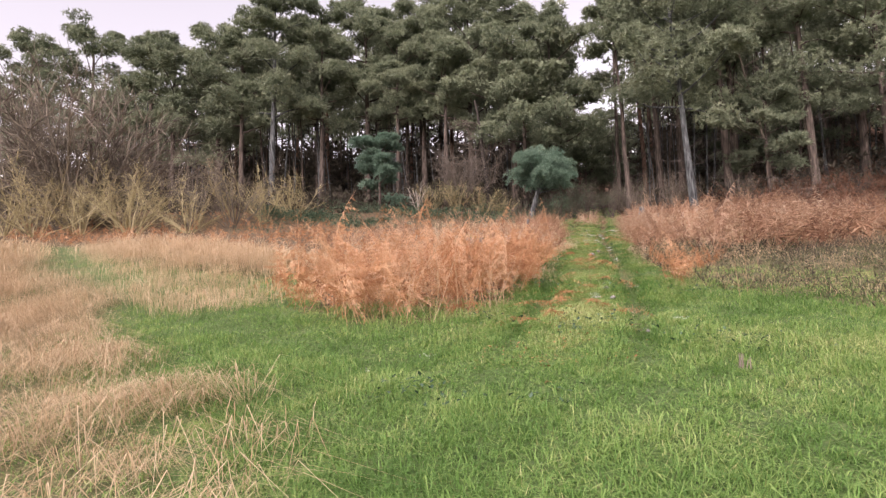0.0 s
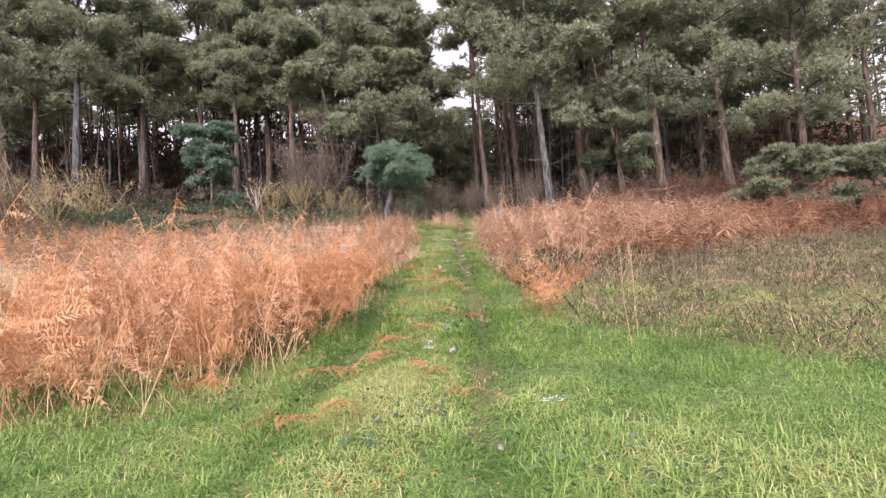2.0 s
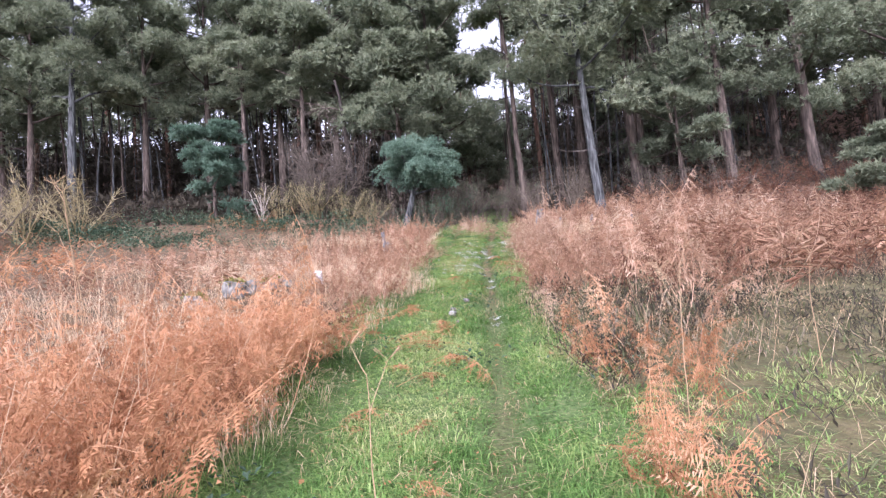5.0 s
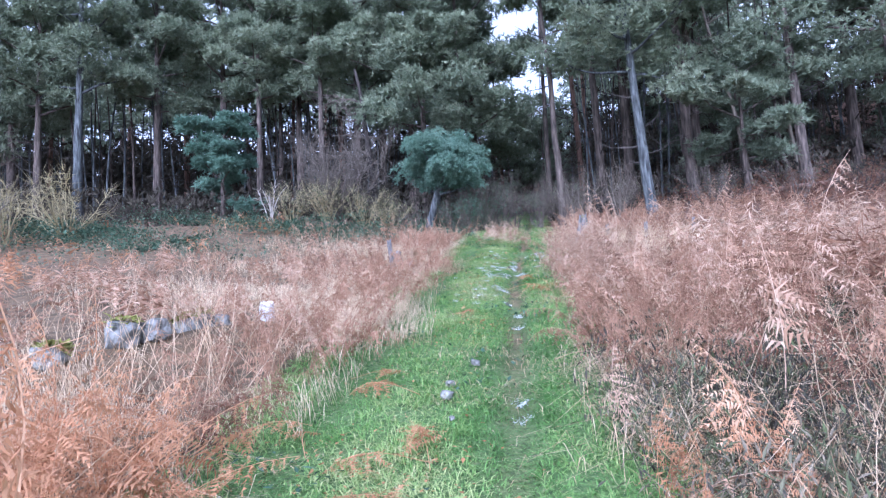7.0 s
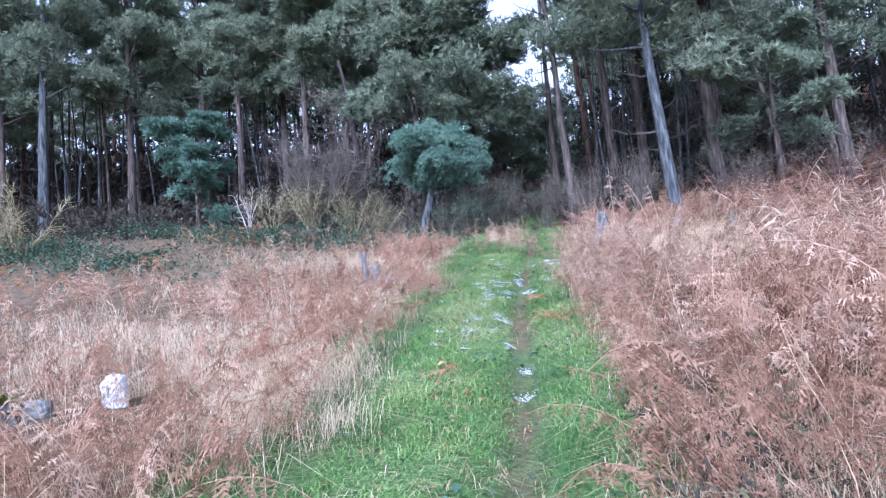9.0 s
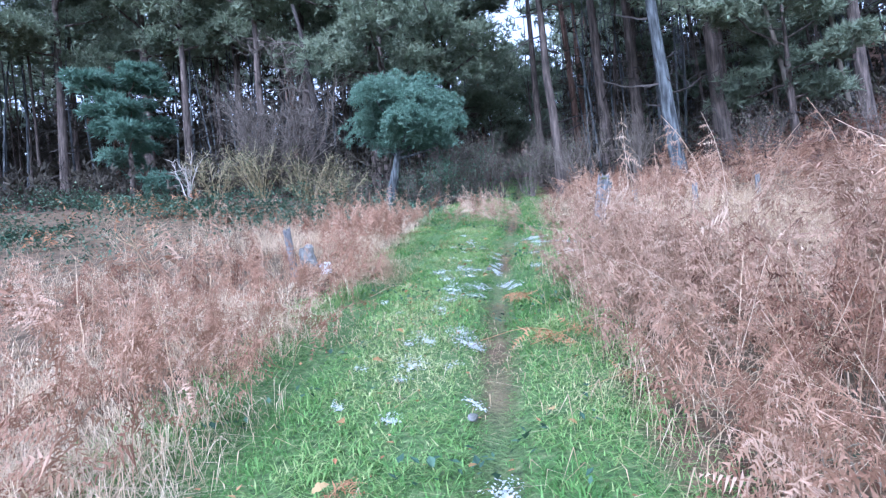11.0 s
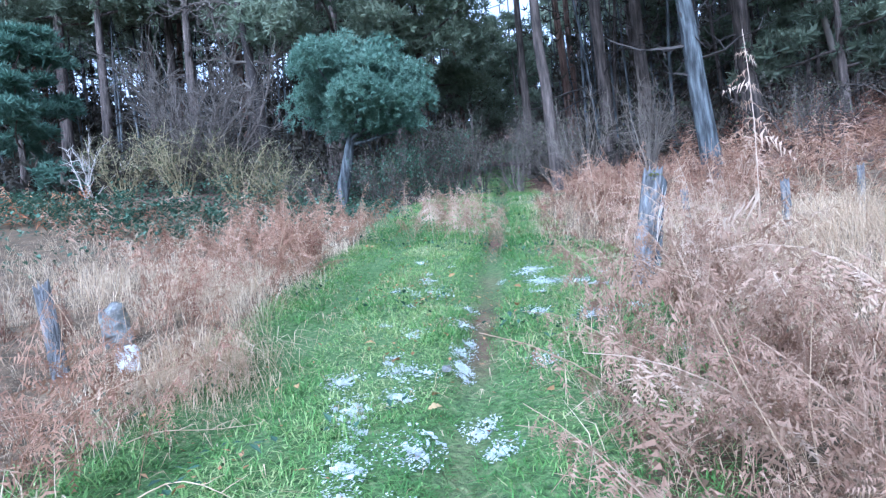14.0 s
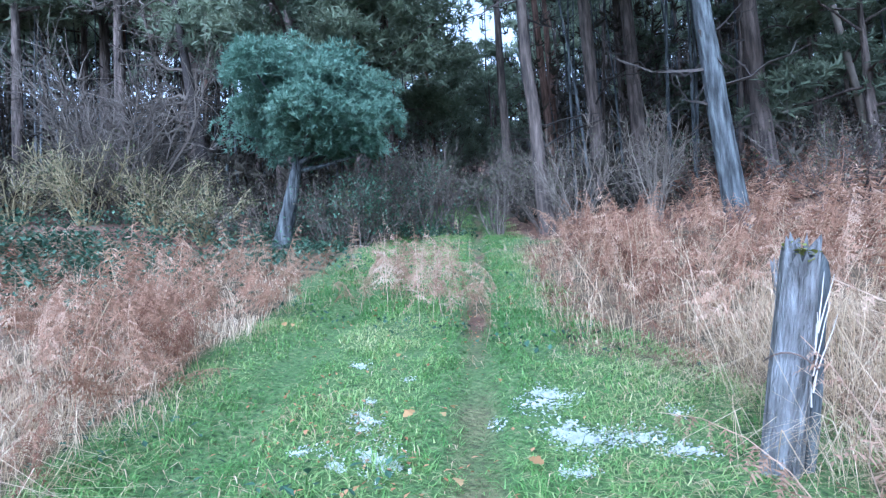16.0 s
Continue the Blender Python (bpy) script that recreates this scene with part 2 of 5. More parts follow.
def lie(x, y):
    """Height of the ground, without the ruts."""
    x, y = np.asarray(x, float), np.asarray(y, float)
    d = x - track(y)
    z = 0.171 * np.minimum(y, 80) + 0.02 * np.clip(y - 22, 0, 30) + 0.26 * np.clip(y - 62, 0, 42)
    left = -0.5 * (1 - np.exp(np.minimum(d, 0) / 5)) * (1 - smooth(y, 9, 16))
    dr = np.clip(d - 0.6, 0, 25)
    right = 0.02 * dr + 0.09 * dr * smooth(y, 23, 32) * (1 - 0.3 * smooth(dr, 8, 25))
    bank = 0.03 * np.clip(d - 4.8, 0, 8) * smooth(y, 25, 31) + 0.28 * np.clip(d - 5, 0, 22) * smooth(y, 32, 48)
    shelf = 0.5 * smooth(y, 27, 34) * smooth(-d, 5, 9)
    ridge = 0.2 * np.exp(-((y - 14.55 - 0.95 * x) / 0.4) ** 2) * smooth(x, -0.2, 0.5) * (1 - smooth(x, 2.0, 2.5))
    return z + left + right + bank + shelf + ridge


def lumps(x, y):
    return 0.05 * np.sin(1.7 * x + 0.8 * y) * np.sin(1.3 * y - 0.6 * x) + 0.03 * np.sin(4.1 * x + 1.1) * np.sin(3.7 * y)


def land(x, y):
    """Height of the ground, with ruts and small lumps."""
    d = np.asarray(x) - track(y)
    rut = np.exp(-(d / 0.16) ** 2) + 0.8 * np.exp(-((d + 1.35) / 0.2) ** 2)
    return lie(x, y) - 0.085 * rut * smooth(np.asarray(y, float), 4, 9) + lumps(x, y) * 0.6


def inside(x, y, poly):
    """Which points lie within a polygon of the plan."""
    x, y = np.asarray(x), np.asarray(y)
    r = np.zeros(x.shape, bool)
    for (ax, ay), (bx, by) in zip(poly, poly[1:] + poly[:1]):
        r ^= ((ay > y) != (by > y)) & (x < (bx - ax) * (y - ay) / (by - ay + 1e-12) + ax)
    return r


def along(d, y0, y1, step=2.0):
    """Points beside the track, d metres to its right."""
    ys = np.arange(y0, y1, step) if y1 > y0 else np.arange(y0, y1, -step)
    return [(float(track(y)) + d, float(y)) for y in ys]


BRACKEN_LEFT = [(-0.4, 7.5), (0.6, 7.6), (1.2, 9.0)] + along(-1.7, 11, 14) + along(-1.45, 15, 19) + along(-1.7, 20, 23) + along(-2.15, 24, 30) + [(4, 32), (-4, 34), (-12, 36), (-22, 33), (-22, 28), (-22, 24), (-12, 19.8), (-7, 16.4), (-2.9, 14.8), (-2.3, 12.5), (-2.5, 9.9), (-1.4, 8.3)]
BRACKEN_RIGHT = [(4.2, 11.0), (5.5, 12), (8, 13.5), (14, 15), (30, 18), (34, 30), (20, 35), (15, 30.5), (12, 31)] + along(0.7, 31, 11)
HAY_FRONT = [(-1.5, 3.2), (-2.3, 4.2), (-3.7, 5.6), (-5, 7.5), (-6, 11), (-10, 15), (-14, 20), (-40, 34), (-50, 10), (-20, -6), (-3, -2), (-1.3, 1.5)]
HAY_BACK = [(-2.4, 12.6), (-3.4, 12.2), (-6, 13.4), (-9, 16.0), (-11.5, 18.2), (-10.5, 18.6), (-7, 16.2), (-3.4, 14.4)]
HERBS_RIGHT = [(3.9, 8.6), (5.2, 6.6), (9, 7.2), (12, 7.6), (16, 9.2), (19, 9.8), (17, 11.6), (20, 13), (18, 16.5), (14, 15.2), (8, 13.8), (5.5, 12.2), (4.2, 11.2)]
STRAW_PATCH = [(-4.4, 9.0), (-3.0, 9.6), (-2.6, 11.5), (-3.4, 12.6), (-4.6, 13.6), (-8.5, 17.0), (-10.5, 16.6), (-7.6, 13.2), (-6.4, 12.2), (-5.6, 10)]
CLEARING = [(6.3, 21.6), (7.3, 21.4), (8.0, 22.6), (8.5, 23.7), (7.6, 25.4), (6.6, 25.2)]
HAY_POST = [(7.9, 19.5), (10.5, 20.5), (12, 24.5), (9.0, 25.2), (8.0, 23.0)]
WOOD = [(-60, 46), (-30, 42), (-12, 36), (-4, 34.5), (2, 33), (6.5, 32.5), (8, 36), (10.3, 36), (10, 31.5), (14, 29), (20, 26), (40, 22), (120, 30), (120, 170), (-120, 170), (-120, 60)]


def patchy(x, y, s, seed=0.0):
    """A slow random field between 0 and 1."""
    return 0.5 + 0.25 * (np.sin(x * s + seed) * np.cos(y * s * 1.1 + 2 * seed) + np.sin((x + y) * s * 0.57 + 3.1 * seed) + 0.6 * np.sin((x - 1.7 * y) * s * 1.9 + seed))


def ground_sheet():
    u = np.unique(np.round(np.concatenate([np.linspace(-400, -60, 10), np.linspace(-60, -12, 40), np.linspace(-12, -3, 36), np.linspace(-3, 2, 42), np.linspace(2, 12, 40), np.linspace(12, 60, 40), np.linspace(60, 400, 10)]), 3))
    y = np.unique(np.round(np.concatenate([np.linspace(-300, -10, 12), np.linspace(-10, 34, 190), np.linspace(34, 80, 60), np.linspace(80, 700, 12)]), 3))
    U, Y = np.meshgrid(u, y)
    X = U + track(Y)
    Z = land(X, Y)
    n, k = U.shape
    i, j = np.meshgrid(np.arange(n - 1), np.arange(k - 1), indexing="ij")
    a = i * k + j
    t = np.concatenate([np.stack([a, a + 1, a + k + 1], -1).reshape(-1, 3), np.stack([a, a + k + 1, a + k], -1).reshape(-1, 3)])
    v = np.stack([X, Y, Z], -1).reshape(-1, 3)
    x, yy = v[:, 0], v[:, 1]
    d = x - track(yy)
    c = np.zeros(len(v))
    for poly, val in ((BRACKEN_LEFT, 0.85), (BRACKEN_RIGHT, 0.85), (HAY_FRONT, 0.45), (HAY_BACK, 0.5), (HERBS_RIGHT, 0.6), (WOOD, 1.0)):
        c = np.where(inside(x, yy, poly), val, c)
    c = np.where((c == 0) & (yy > 21) & (np.abs(d) > 2.5), 0.8, c)
    strip = (d > -1.9) & (d < 0.7) & (yy < 52)
    c = np.where(strip | inside(x, yy, CLEARING), 0.0, c)
    c = np.where(strip & (np.abs(d) < 0.12) & (yy > 6), np.where(yy > 15, 0.95, 0.5) * patchy(x, yy, 2.2, 0.9), c)
    ob = part("ground", mesh("ground", (v, t, c), TURF, True), TURF)
    ob.data.attributes.new("cover", 'FLOAT', 'POINT').data.foreach_set("value", c.astype(np.float32))
    return tagged(ob, "rough hillside of green turf, mud and brown litter", "ground", kind="structure")


ground_sheet()


def sample(poly, count, box=None):
    """Random points of the plan within a polygon."""
    xs, ys = [p[0] for p in poly], [p[1] for p in poly]
    x0, x1, y0, y1 = box or (min(xs), max(xs), min(ys), max(ys))
    x, y = rng.uniform(x0, x1, count), rng.uniform(y0, y1, count)
    k = inside(x, y, poly)
    return x[k], y[k]


# ---- trees ----
def wander(start, direction, length, steps, wobble, lift=0.0):
    """A crooked line that grows from start."""
    p, d = [np.array(start, float)], np.array(direction, float)
    d /= np.linalg.norm(d)
    for _ in range(steps):
        d = d + rng.normal(size=3) * wobble + np.array([0, 0, lift])
        d /= np.linalg.norm(d)
        p.append(p[-1] + d * length / steps)
    return np.array(p)


def tuft_template(n=8, length=0.42, width=0.062):
    """A tuft of needles: narrow blades that fan out from one point."""
    g = Geo()
    for i in range(n):
        a, e = rng.uniform(0, 2 * np.pi), rng.uniform(0.1, 1.2)
        d = np.array([np.cos(a) * np.cos(e), np.sin(a) * np.cos(e), np.sin(e)])
        s = np.cross(d, rng.normal(size=3))
        s /= np.linalg.norm(s)
        l = length * rng.uniform(0.7, 1.2)
        g.add([d * l * 0.12 + s * width * 0.5, d * l * 0.12 - s * width * 0.5, d * l], [[0, 1, 2]], 0.5)
    return g.arrays()


TUFTS = [tuft_template(9, 0.25, 0.048) for _ in range(5)]
TUFTS_CORE = [tuft_template(8, 0.3, 0.07) for _ in range(2)]
TUFTS_FAR = [tuft_template(5, 0.5, 0.14) for _ in range(4)]
TUFTS_FINE = [tuft_template(10, 0.13, 0.024) for _ in range(4)]


def puff(geo, centre, size, tufts, count, tone):
    """A rounded clump of needle tufts, denser on its upper side and toned lighter there for top light."""
    d = rng.normal(size=(count, 3))
    d /= np.linalg.norm(d, axis=1)[:, None]
    d[:, 2] = np.where(d[:, 2] < -0.35, -d[:, 2], d[:, 2])
    pos = np.array(centre) + d * np.array(size) * rng.uniform(0.5, 1.0, (count, 1))
    up = rng.uniform(0, 2 * np.pi, count)
    tilt = np.arccos(np.clip(d[:, 2], -1, 1)) * 0.8
    az = np.arctan2(d[:, 1], d[:, 0]) - np.pi / 2
    turns = turn_z(az) @ turn_x(-tilt) @ turn_z(up)
    # tone rises with the upward direction: light from above is put into the colour
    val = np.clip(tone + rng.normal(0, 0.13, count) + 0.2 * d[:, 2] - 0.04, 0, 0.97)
    which = rng.integers(0, len(tufts), count)
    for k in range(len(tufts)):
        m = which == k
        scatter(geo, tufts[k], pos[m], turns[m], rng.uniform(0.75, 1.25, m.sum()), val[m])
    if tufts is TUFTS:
        # darker tufts fill the heart of the clump; its inner shade is put into their tone
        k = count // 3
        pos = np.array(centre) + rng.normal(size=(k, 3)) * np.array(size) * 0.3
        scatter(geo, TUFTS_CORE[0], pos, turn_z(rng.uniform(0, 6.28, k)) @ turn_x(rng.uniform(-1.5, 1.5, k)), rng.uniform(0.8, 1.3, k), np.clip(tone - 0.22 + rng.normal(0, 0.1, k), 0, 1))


def pine(x, y, height, base, spread, girth, puffs=54, per=84, lean=(0.0, 0.0), bark=BARK, needles=NEEDLE, tufts=TUFTS, dead=8, tone=0.5, crook=0.03, label="tall Scots pine with a bare lower trunk at the wood's edge", reach=None, flat=0.55, sink=0.15, plain=False, low=0, fat=1.0):
    """A Scots pine: a bare trunk with dead snags below and a crown of clumped needles on crooked limbs."""
    root = new("pine_tree")
    tagged(root, label, "tree", "pines of the wood")
    root.matrix_basis = pose(x, y, float(land(x, y)) - sink)
    n = 14
    s = np.linspace(0, 1, n + 1)
    line = np.stack([lean[0] * s + crook * height * 0.35 * np.cumsum(rng.normal(size=n + 1)) / n, lean[1] * s + crook * height * 0.35 * np.cumsum(rng.normal(size=n + 1)) / n, height * s], -1)
    line[:, :2] -= line[0, :2]
    rad = girth * (1 - 0.8 * s) + 0.25 * girth * np.exp(-s * 25)
    wood, crown, snags = Geo(), Geo(), Geo()
    wood.add(*tube(line, rad, 7 if plain else 12, 0.04))
    count = max(8, puffs // 3)
    for i in range(count):
        h = base + (height - base) * ((i + rng.uniform(0, 0.9)) / count) ** 0.9
        f = (h - base) / (height - base)
        p0 = np.array([np.interp(h, line[:, 2], line[:, k]) for k in range(3)])
        a = i * 2.4 + rng.uniform(-0.5, 0.5)
        prof = np.sqrt(np.clip(1.02 - (max(0.0, f - 0.25) / 0.8) ** 2, 0.06, 1)) * (0.65 + 0.35 * min(1, f * 4))
        ln = spread * prof * rng.uniform(0.65, 1.15)
        d = np.array([np.cos(a), np.sin(a), 0.15 + 0.5 * f])
        if reach is not None and f < 0.7:
            d[:2] += np.array(reach) * (1 - f)
        pts = wander(p0, d, ln, 6, 0.16, 0.02)
        bough = tube(pts, np.linspace(girth * 0.32 * (1 - 0.6 * f), 0.02, 7), 3 if plain else 5)
        if plain:
            wood.add(*bough)
        else:
            g = Geo()
            g.add(*bough)
            part("limb", g, bark, root, smooth=True)
        for q in range(3):
            at = pts[[3, 5, 6][q]] + rng.normal(size=3) * 0.08 * spread
            w = fat * spread * rng.uniform(0.24, 0.42) * (1 - 0.35 * f)
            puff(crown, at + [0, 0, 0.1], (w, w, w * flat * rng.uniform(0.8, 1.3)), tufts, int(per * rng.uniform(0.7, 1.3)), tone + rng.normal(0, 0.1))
    part("trunk", wood, bark, root, smooth=True)
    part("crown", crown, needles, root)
    for i in range(dead):
        h = rng.uniform(0.15, 1.0) * base
        p0 = np.array([np.interp(h, line[:, 2], line[:, k]) for k in range(3)])
        a = rng.uniform(0, 2 * np.pi)
        pts = wander(p0, (np.cos(a), np.sin(a), rng.uniform(-0.3, 0.3)), rng.uniform(0.5, 2.0), 5, 0.22)
        snags.add(*tube(pts, np.linspace(0.035, 0.008, 6), 3), rng.uniform(0, 0.7))
        for q in pts[2:5]:
            snags.add(*tube(wander(q, rng.normal(size=3), rng.uniform(0.3, 0.8), 3, 0.3), np.linspace(0.014, 0.004, 4), 3), rng.uniform(0, 0.6))
    if dead:
        tagged(part("dead_brush", snags, TWIG_DARK, root), kind="stuff")
    # near-black tufts added round the lower trunk to darken the wood's inside
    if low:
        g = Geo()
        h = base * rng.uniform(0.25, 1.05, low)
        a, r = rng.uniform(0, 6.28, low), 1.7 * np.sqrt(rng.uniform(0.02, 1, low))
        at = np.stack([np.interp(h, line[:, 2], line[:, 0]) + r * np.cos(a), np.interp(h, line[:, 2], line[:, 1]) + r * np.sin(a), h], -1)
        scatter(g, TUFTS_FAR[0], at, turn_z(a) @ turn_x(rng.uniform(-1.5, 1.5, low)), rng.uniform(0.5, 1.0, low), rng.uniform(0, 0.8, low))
        tagged(part("dead_foliage_fill", g, NEEDLE_DEAD, root), kind="stuff")
    return root


# the wood's edge, tree by tree
pine(-11.9, 40.2, 15.5, 6.4, 3.6, 0.26, 60, lean=(0.2, 0), bark=BARK_GREY, label="Scots pine with a pale grey trunk and snags")
pine(-5.6, 43.5, 15.6, 6.6, 3.6, 0.25)
pine(-8.8, 42.2, 15.2, 6.0, 3.4, 0.22)
pine(-14.5, 41.5, 13.0, 5.6, 3.4, 0.22)
pine(-1.2, 43.0, 15.5, 6.6, 3.7, 0.24)
pine(-3.0, 40.8, 13.0, 6.6, 3.0, 0.2)
pine(2.2, 40.5, 14.8, 6.4, 3.6, 0.24, tone=0.55)
pine(0.4, 39.2, 12.0, 6.2, 2.8, 0.2)
pine(5.0, 38.5, 14.5, 5.6, 3.8, 0.26, tone=0.45)
pine(7.2, 36.8, 12.5, 4.2, 3.6, 0.24, 60, tone=0.42)
pine(5.4, 36.4, 10.0, 4.4, 3.0, 0.2, 48, tone=0.42)
pine(8.4, 40.0, 12.5, 3.6, 2.6, 0.2, 48, tone=0.4)
pine(10.65, 32.2, 13.6, 9.6, 1.6, 0.16, 15, lean=(-0.6, 0.4), crook=0.1, label="leaning Scots pine beside the grassy track", bark=BARK)
pine(11.9, 38.2, 15.0, 11.0, 1.4, 0.17, 15, label="thin Scots pine with a sparse crown")
pine(13.1, 29.6, 15.2, 5.4, 4.2, 0.2, 90, lean=(-1.0, 0.3), bark=BARK_GREY, reach=(-0.05, -0.3), label="large Scots pine with a lichen-grey leaning trunk")
pine(13.6, 35.4, 16.0, 10.5, 2.0, 0.22, 27, lean=(-0.2, 0))
pine(16.5, 32.6, 16.5, 6.4, 3.8, 0.25, 60, lean=(-0.6, 0))
pine(15.2, 36.0, 17.0, 7.5, 3.4, 0.24)
pine(20.4, 31.0, 16.0, 8.0, 2.8, 0.22, 36, lean=(-0.7, 0))
pine(18.0, 34.5, 16.0, 6.0, 3.4, 0.24, 48, lean=(-0.4, 0))
pine(23.5, 29.5, 15.5, 3.4, 4.0, 0.25, 66, lean=(-0.6, 0.2))
pine(28.0, 29.0, 15.0, 3.6, 4.2, 0.25, 60)
pine(25.0, 33.5, 16.0, 5.0, 3.6, 0.25)
pine(-17.0, 43.5, 13.6, 4.4, 3.8, 0.25)
pine(-20.0, 42.5, 12.8, 3.6, 3.4, 0.22)
pine(-23.5, 46.0, 14.0, 3.6, 3.8, 0.25)
pine(-29.0, 47.0, 15.2, 4.0, 4.0, 0.25)
pine(-35.5, 49.0, 15.0, 3.6, 4.0, 0.25)

# rows behind, grown once and set again and again
KINDS = [pine(60 + 3 * i, 60, h, b, s, g, 33, 18, bark=m, dead=4, tufts=TUFTS_FAR, plain=True, low=80, label="tall pine trunk deep in the dark wood") for i, (h, b, s, g, m) in enumerate([(16.5, 7.6, 3.2, 0.2, BARK), (15.5, 7.0, 3.0, 0.17, BARK), (17.5, 8.2, 3.4, 0.21, BARK_RED), (15.0, 6.6, 2.8, 0.14, BARK), (16.8, 7.4, 3.0, 0.19, BARK)])]


def gap(x, y):
    """Two lanes of low young growth, where the sky shows between the tall crowns."""
    a = math.degrees(math.atan2(x - 3.3, y - 10.5))
    return 15.8 < a < 19.4 or 35.0 < a < 38.0


spots = []
for i in range(6000):
    x, y = rng.uniform(-46, 46), rng.uniform(36, 84)
    edge = 45 - 0.12 * (x + 5) if x < 0 else 43.5 - 0.5 * x if x < 14 else 35.5
    if y < edge or (abs(x - float(track(y)) + 0.2) < 2.5 and y < 47) or any((x - a) ** 2 + (y - b) ** 2 < 2.3 ** 2 for a, b in spots):
        continue
    spots.append((x, y))
    if len(spots) >= 185:
        break
for i, (x, y) in enumerate(spots):
    s = rng.uniform(0.85, 1.08) * (0.5 if gap(x, y) else 0.6 if abs(x - float(track(y)) + 0.8) < 3.2 else 0.72 if x < -0.32 * y else 1.0)
    copy_thing(KINDS[i % 5], pose(x, y, float(land(x, y)) - 0.1, rng.uniform(-2, 2), rng.uniform(-2, 2), rng.uniform(0, 360)) @ Matrix.Diagonal((s, s, s, 1)))


# thin poles between the bigger trunks
def pole(height, girth):
    g = Geo()
    s = np.linspace(0, 1, 8)
    line = np.stack([0.25 * np.sin(2.2 * s + girth * 90), 0.2 * np.sin(3.1 * s + height), height * s], -1)
    line[:, :2] -= line[0, :2]
    g.add(*tube(line, girth * (1 - 0.7 * s), 6, 0.04), 0.6)
    for i in range(9):
        k = rng.integers(2, 7)
        a = rng.uniform(0, 6.28)
        g.add(*tube(wander(line[k] + [0, 0, rng.uniform(-0.6, 0.6)], np.array([np.cos(a), np.sin(a), 0.1]), rng.uniform(0.3, 0.9), 3, 0.2), np.linspace(0.014, 0.005, 4), 3), 0.5)
    return tagged(part("thin_trunk", g, BARK_GREY if girth < 0.075 else BARK), "thin bare young pine trunk inside the dark wood", "tree", "thin trunks in the wood")


POLES = [pole(9.0, 0.06), pole(11.0, 0.08), pole(8.0, 0.05), pole(10.0, 0.07)]
k = 0
for i in range(900):
    x, y = rng.uniform(-26, 30), rng.uniform(33.5, 54)
    edge = 42 - 0.12 * (x + 5) if x < 0 else 42 - 0.55 * x if x < 14 else 34.0
    if y < edge or (abs(x - float(track(y)) + 0.2) < 2.6 and y < 50):
        continue
    m = pose(x, y, float(land(x, y)) - 0.1, rng.uniform(-4, 4), rng.uniform(-4, 4), rng.uniform(0, 360))
    if k < 4:
        POLES[k].matrix_basis = m
    else:
        copy_thing(POLES[k % 4], m)
    k += 1
    if k >= 230:
        break


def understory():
    """Dead brash and saplings on the floor of the wood, too dense to count; added to darken the wood and close off low
    sky.
    """
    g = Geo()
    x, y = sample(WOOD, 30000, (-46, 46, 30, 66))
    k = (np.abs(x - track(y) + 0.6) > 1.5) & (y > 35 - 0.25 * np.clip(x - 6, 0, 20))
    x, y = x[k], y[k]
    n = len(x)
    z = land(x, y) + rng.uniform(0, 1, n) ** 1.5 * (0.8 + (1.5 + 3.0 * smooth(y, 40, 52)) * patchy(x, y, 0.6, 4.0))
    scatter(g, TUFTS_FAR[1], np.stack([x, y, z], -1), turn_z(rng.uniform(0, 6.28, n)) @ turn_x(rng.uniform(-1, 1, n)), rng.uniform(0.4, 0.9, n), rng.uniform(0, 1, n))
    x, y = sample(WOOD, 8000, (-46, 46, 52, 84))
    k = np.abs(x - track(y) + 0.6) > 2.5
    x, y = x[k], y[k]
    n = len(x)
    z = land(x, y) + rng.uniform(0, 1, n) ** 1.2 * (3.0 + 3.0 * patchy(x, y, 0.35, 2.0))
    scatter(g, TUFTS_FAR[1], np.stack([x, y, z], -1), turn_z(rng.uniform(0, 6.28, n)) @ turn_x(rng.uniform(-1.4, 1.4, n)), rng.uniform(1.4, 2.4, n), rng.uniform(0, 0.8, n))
    return tagged(part("wood_brash_fill", g, NEEDLE_DEAD), "dead brash and saplings, near black to fill in the shade under the pines", "undergrowth", kind="stuff")


understory()

# young pines
pine(-3.95, 36.9, 4.6, 0.9, 2.1, 0.12, 42, 70, needles=NEEDLE_BLUE, dead=0, tone=0.5, flat=0.3, label="young pine with layered drooping branches")
pine(12.6, 47.5, 7.0, 0.8, 2.6, 0.14, 45, 30, dead=0, tone=0.35, label="young pine closing the end of the track")
pine(15.6, 50.5, 8.0, 0.8, 2.8, 0.14, 45, 30, dead=0, tone=0.35, label="young pine closing the end of the track")
pine(5.15, 33.2, 3.0, 1.5, 1.75, 0.19, 72, 230, lean=(0.7, -0.4), bark=BARK_GREY, needles=NEEDLE_BLUE, tufts=TUFTS_FINE, dead=0, reach=(1.0, -0.2), tone=0.55, flat=0.85, label="small pine with a dense blue-green rounded crown", sink=0.05, fat=1.35)
pine(17.8, 31.0, 5.6, 1.8, 2.4, 0.13, 36, 60, dead=4, tone=0.3, flat=0.4, label="dark low pine with drooping boughs on the slope")
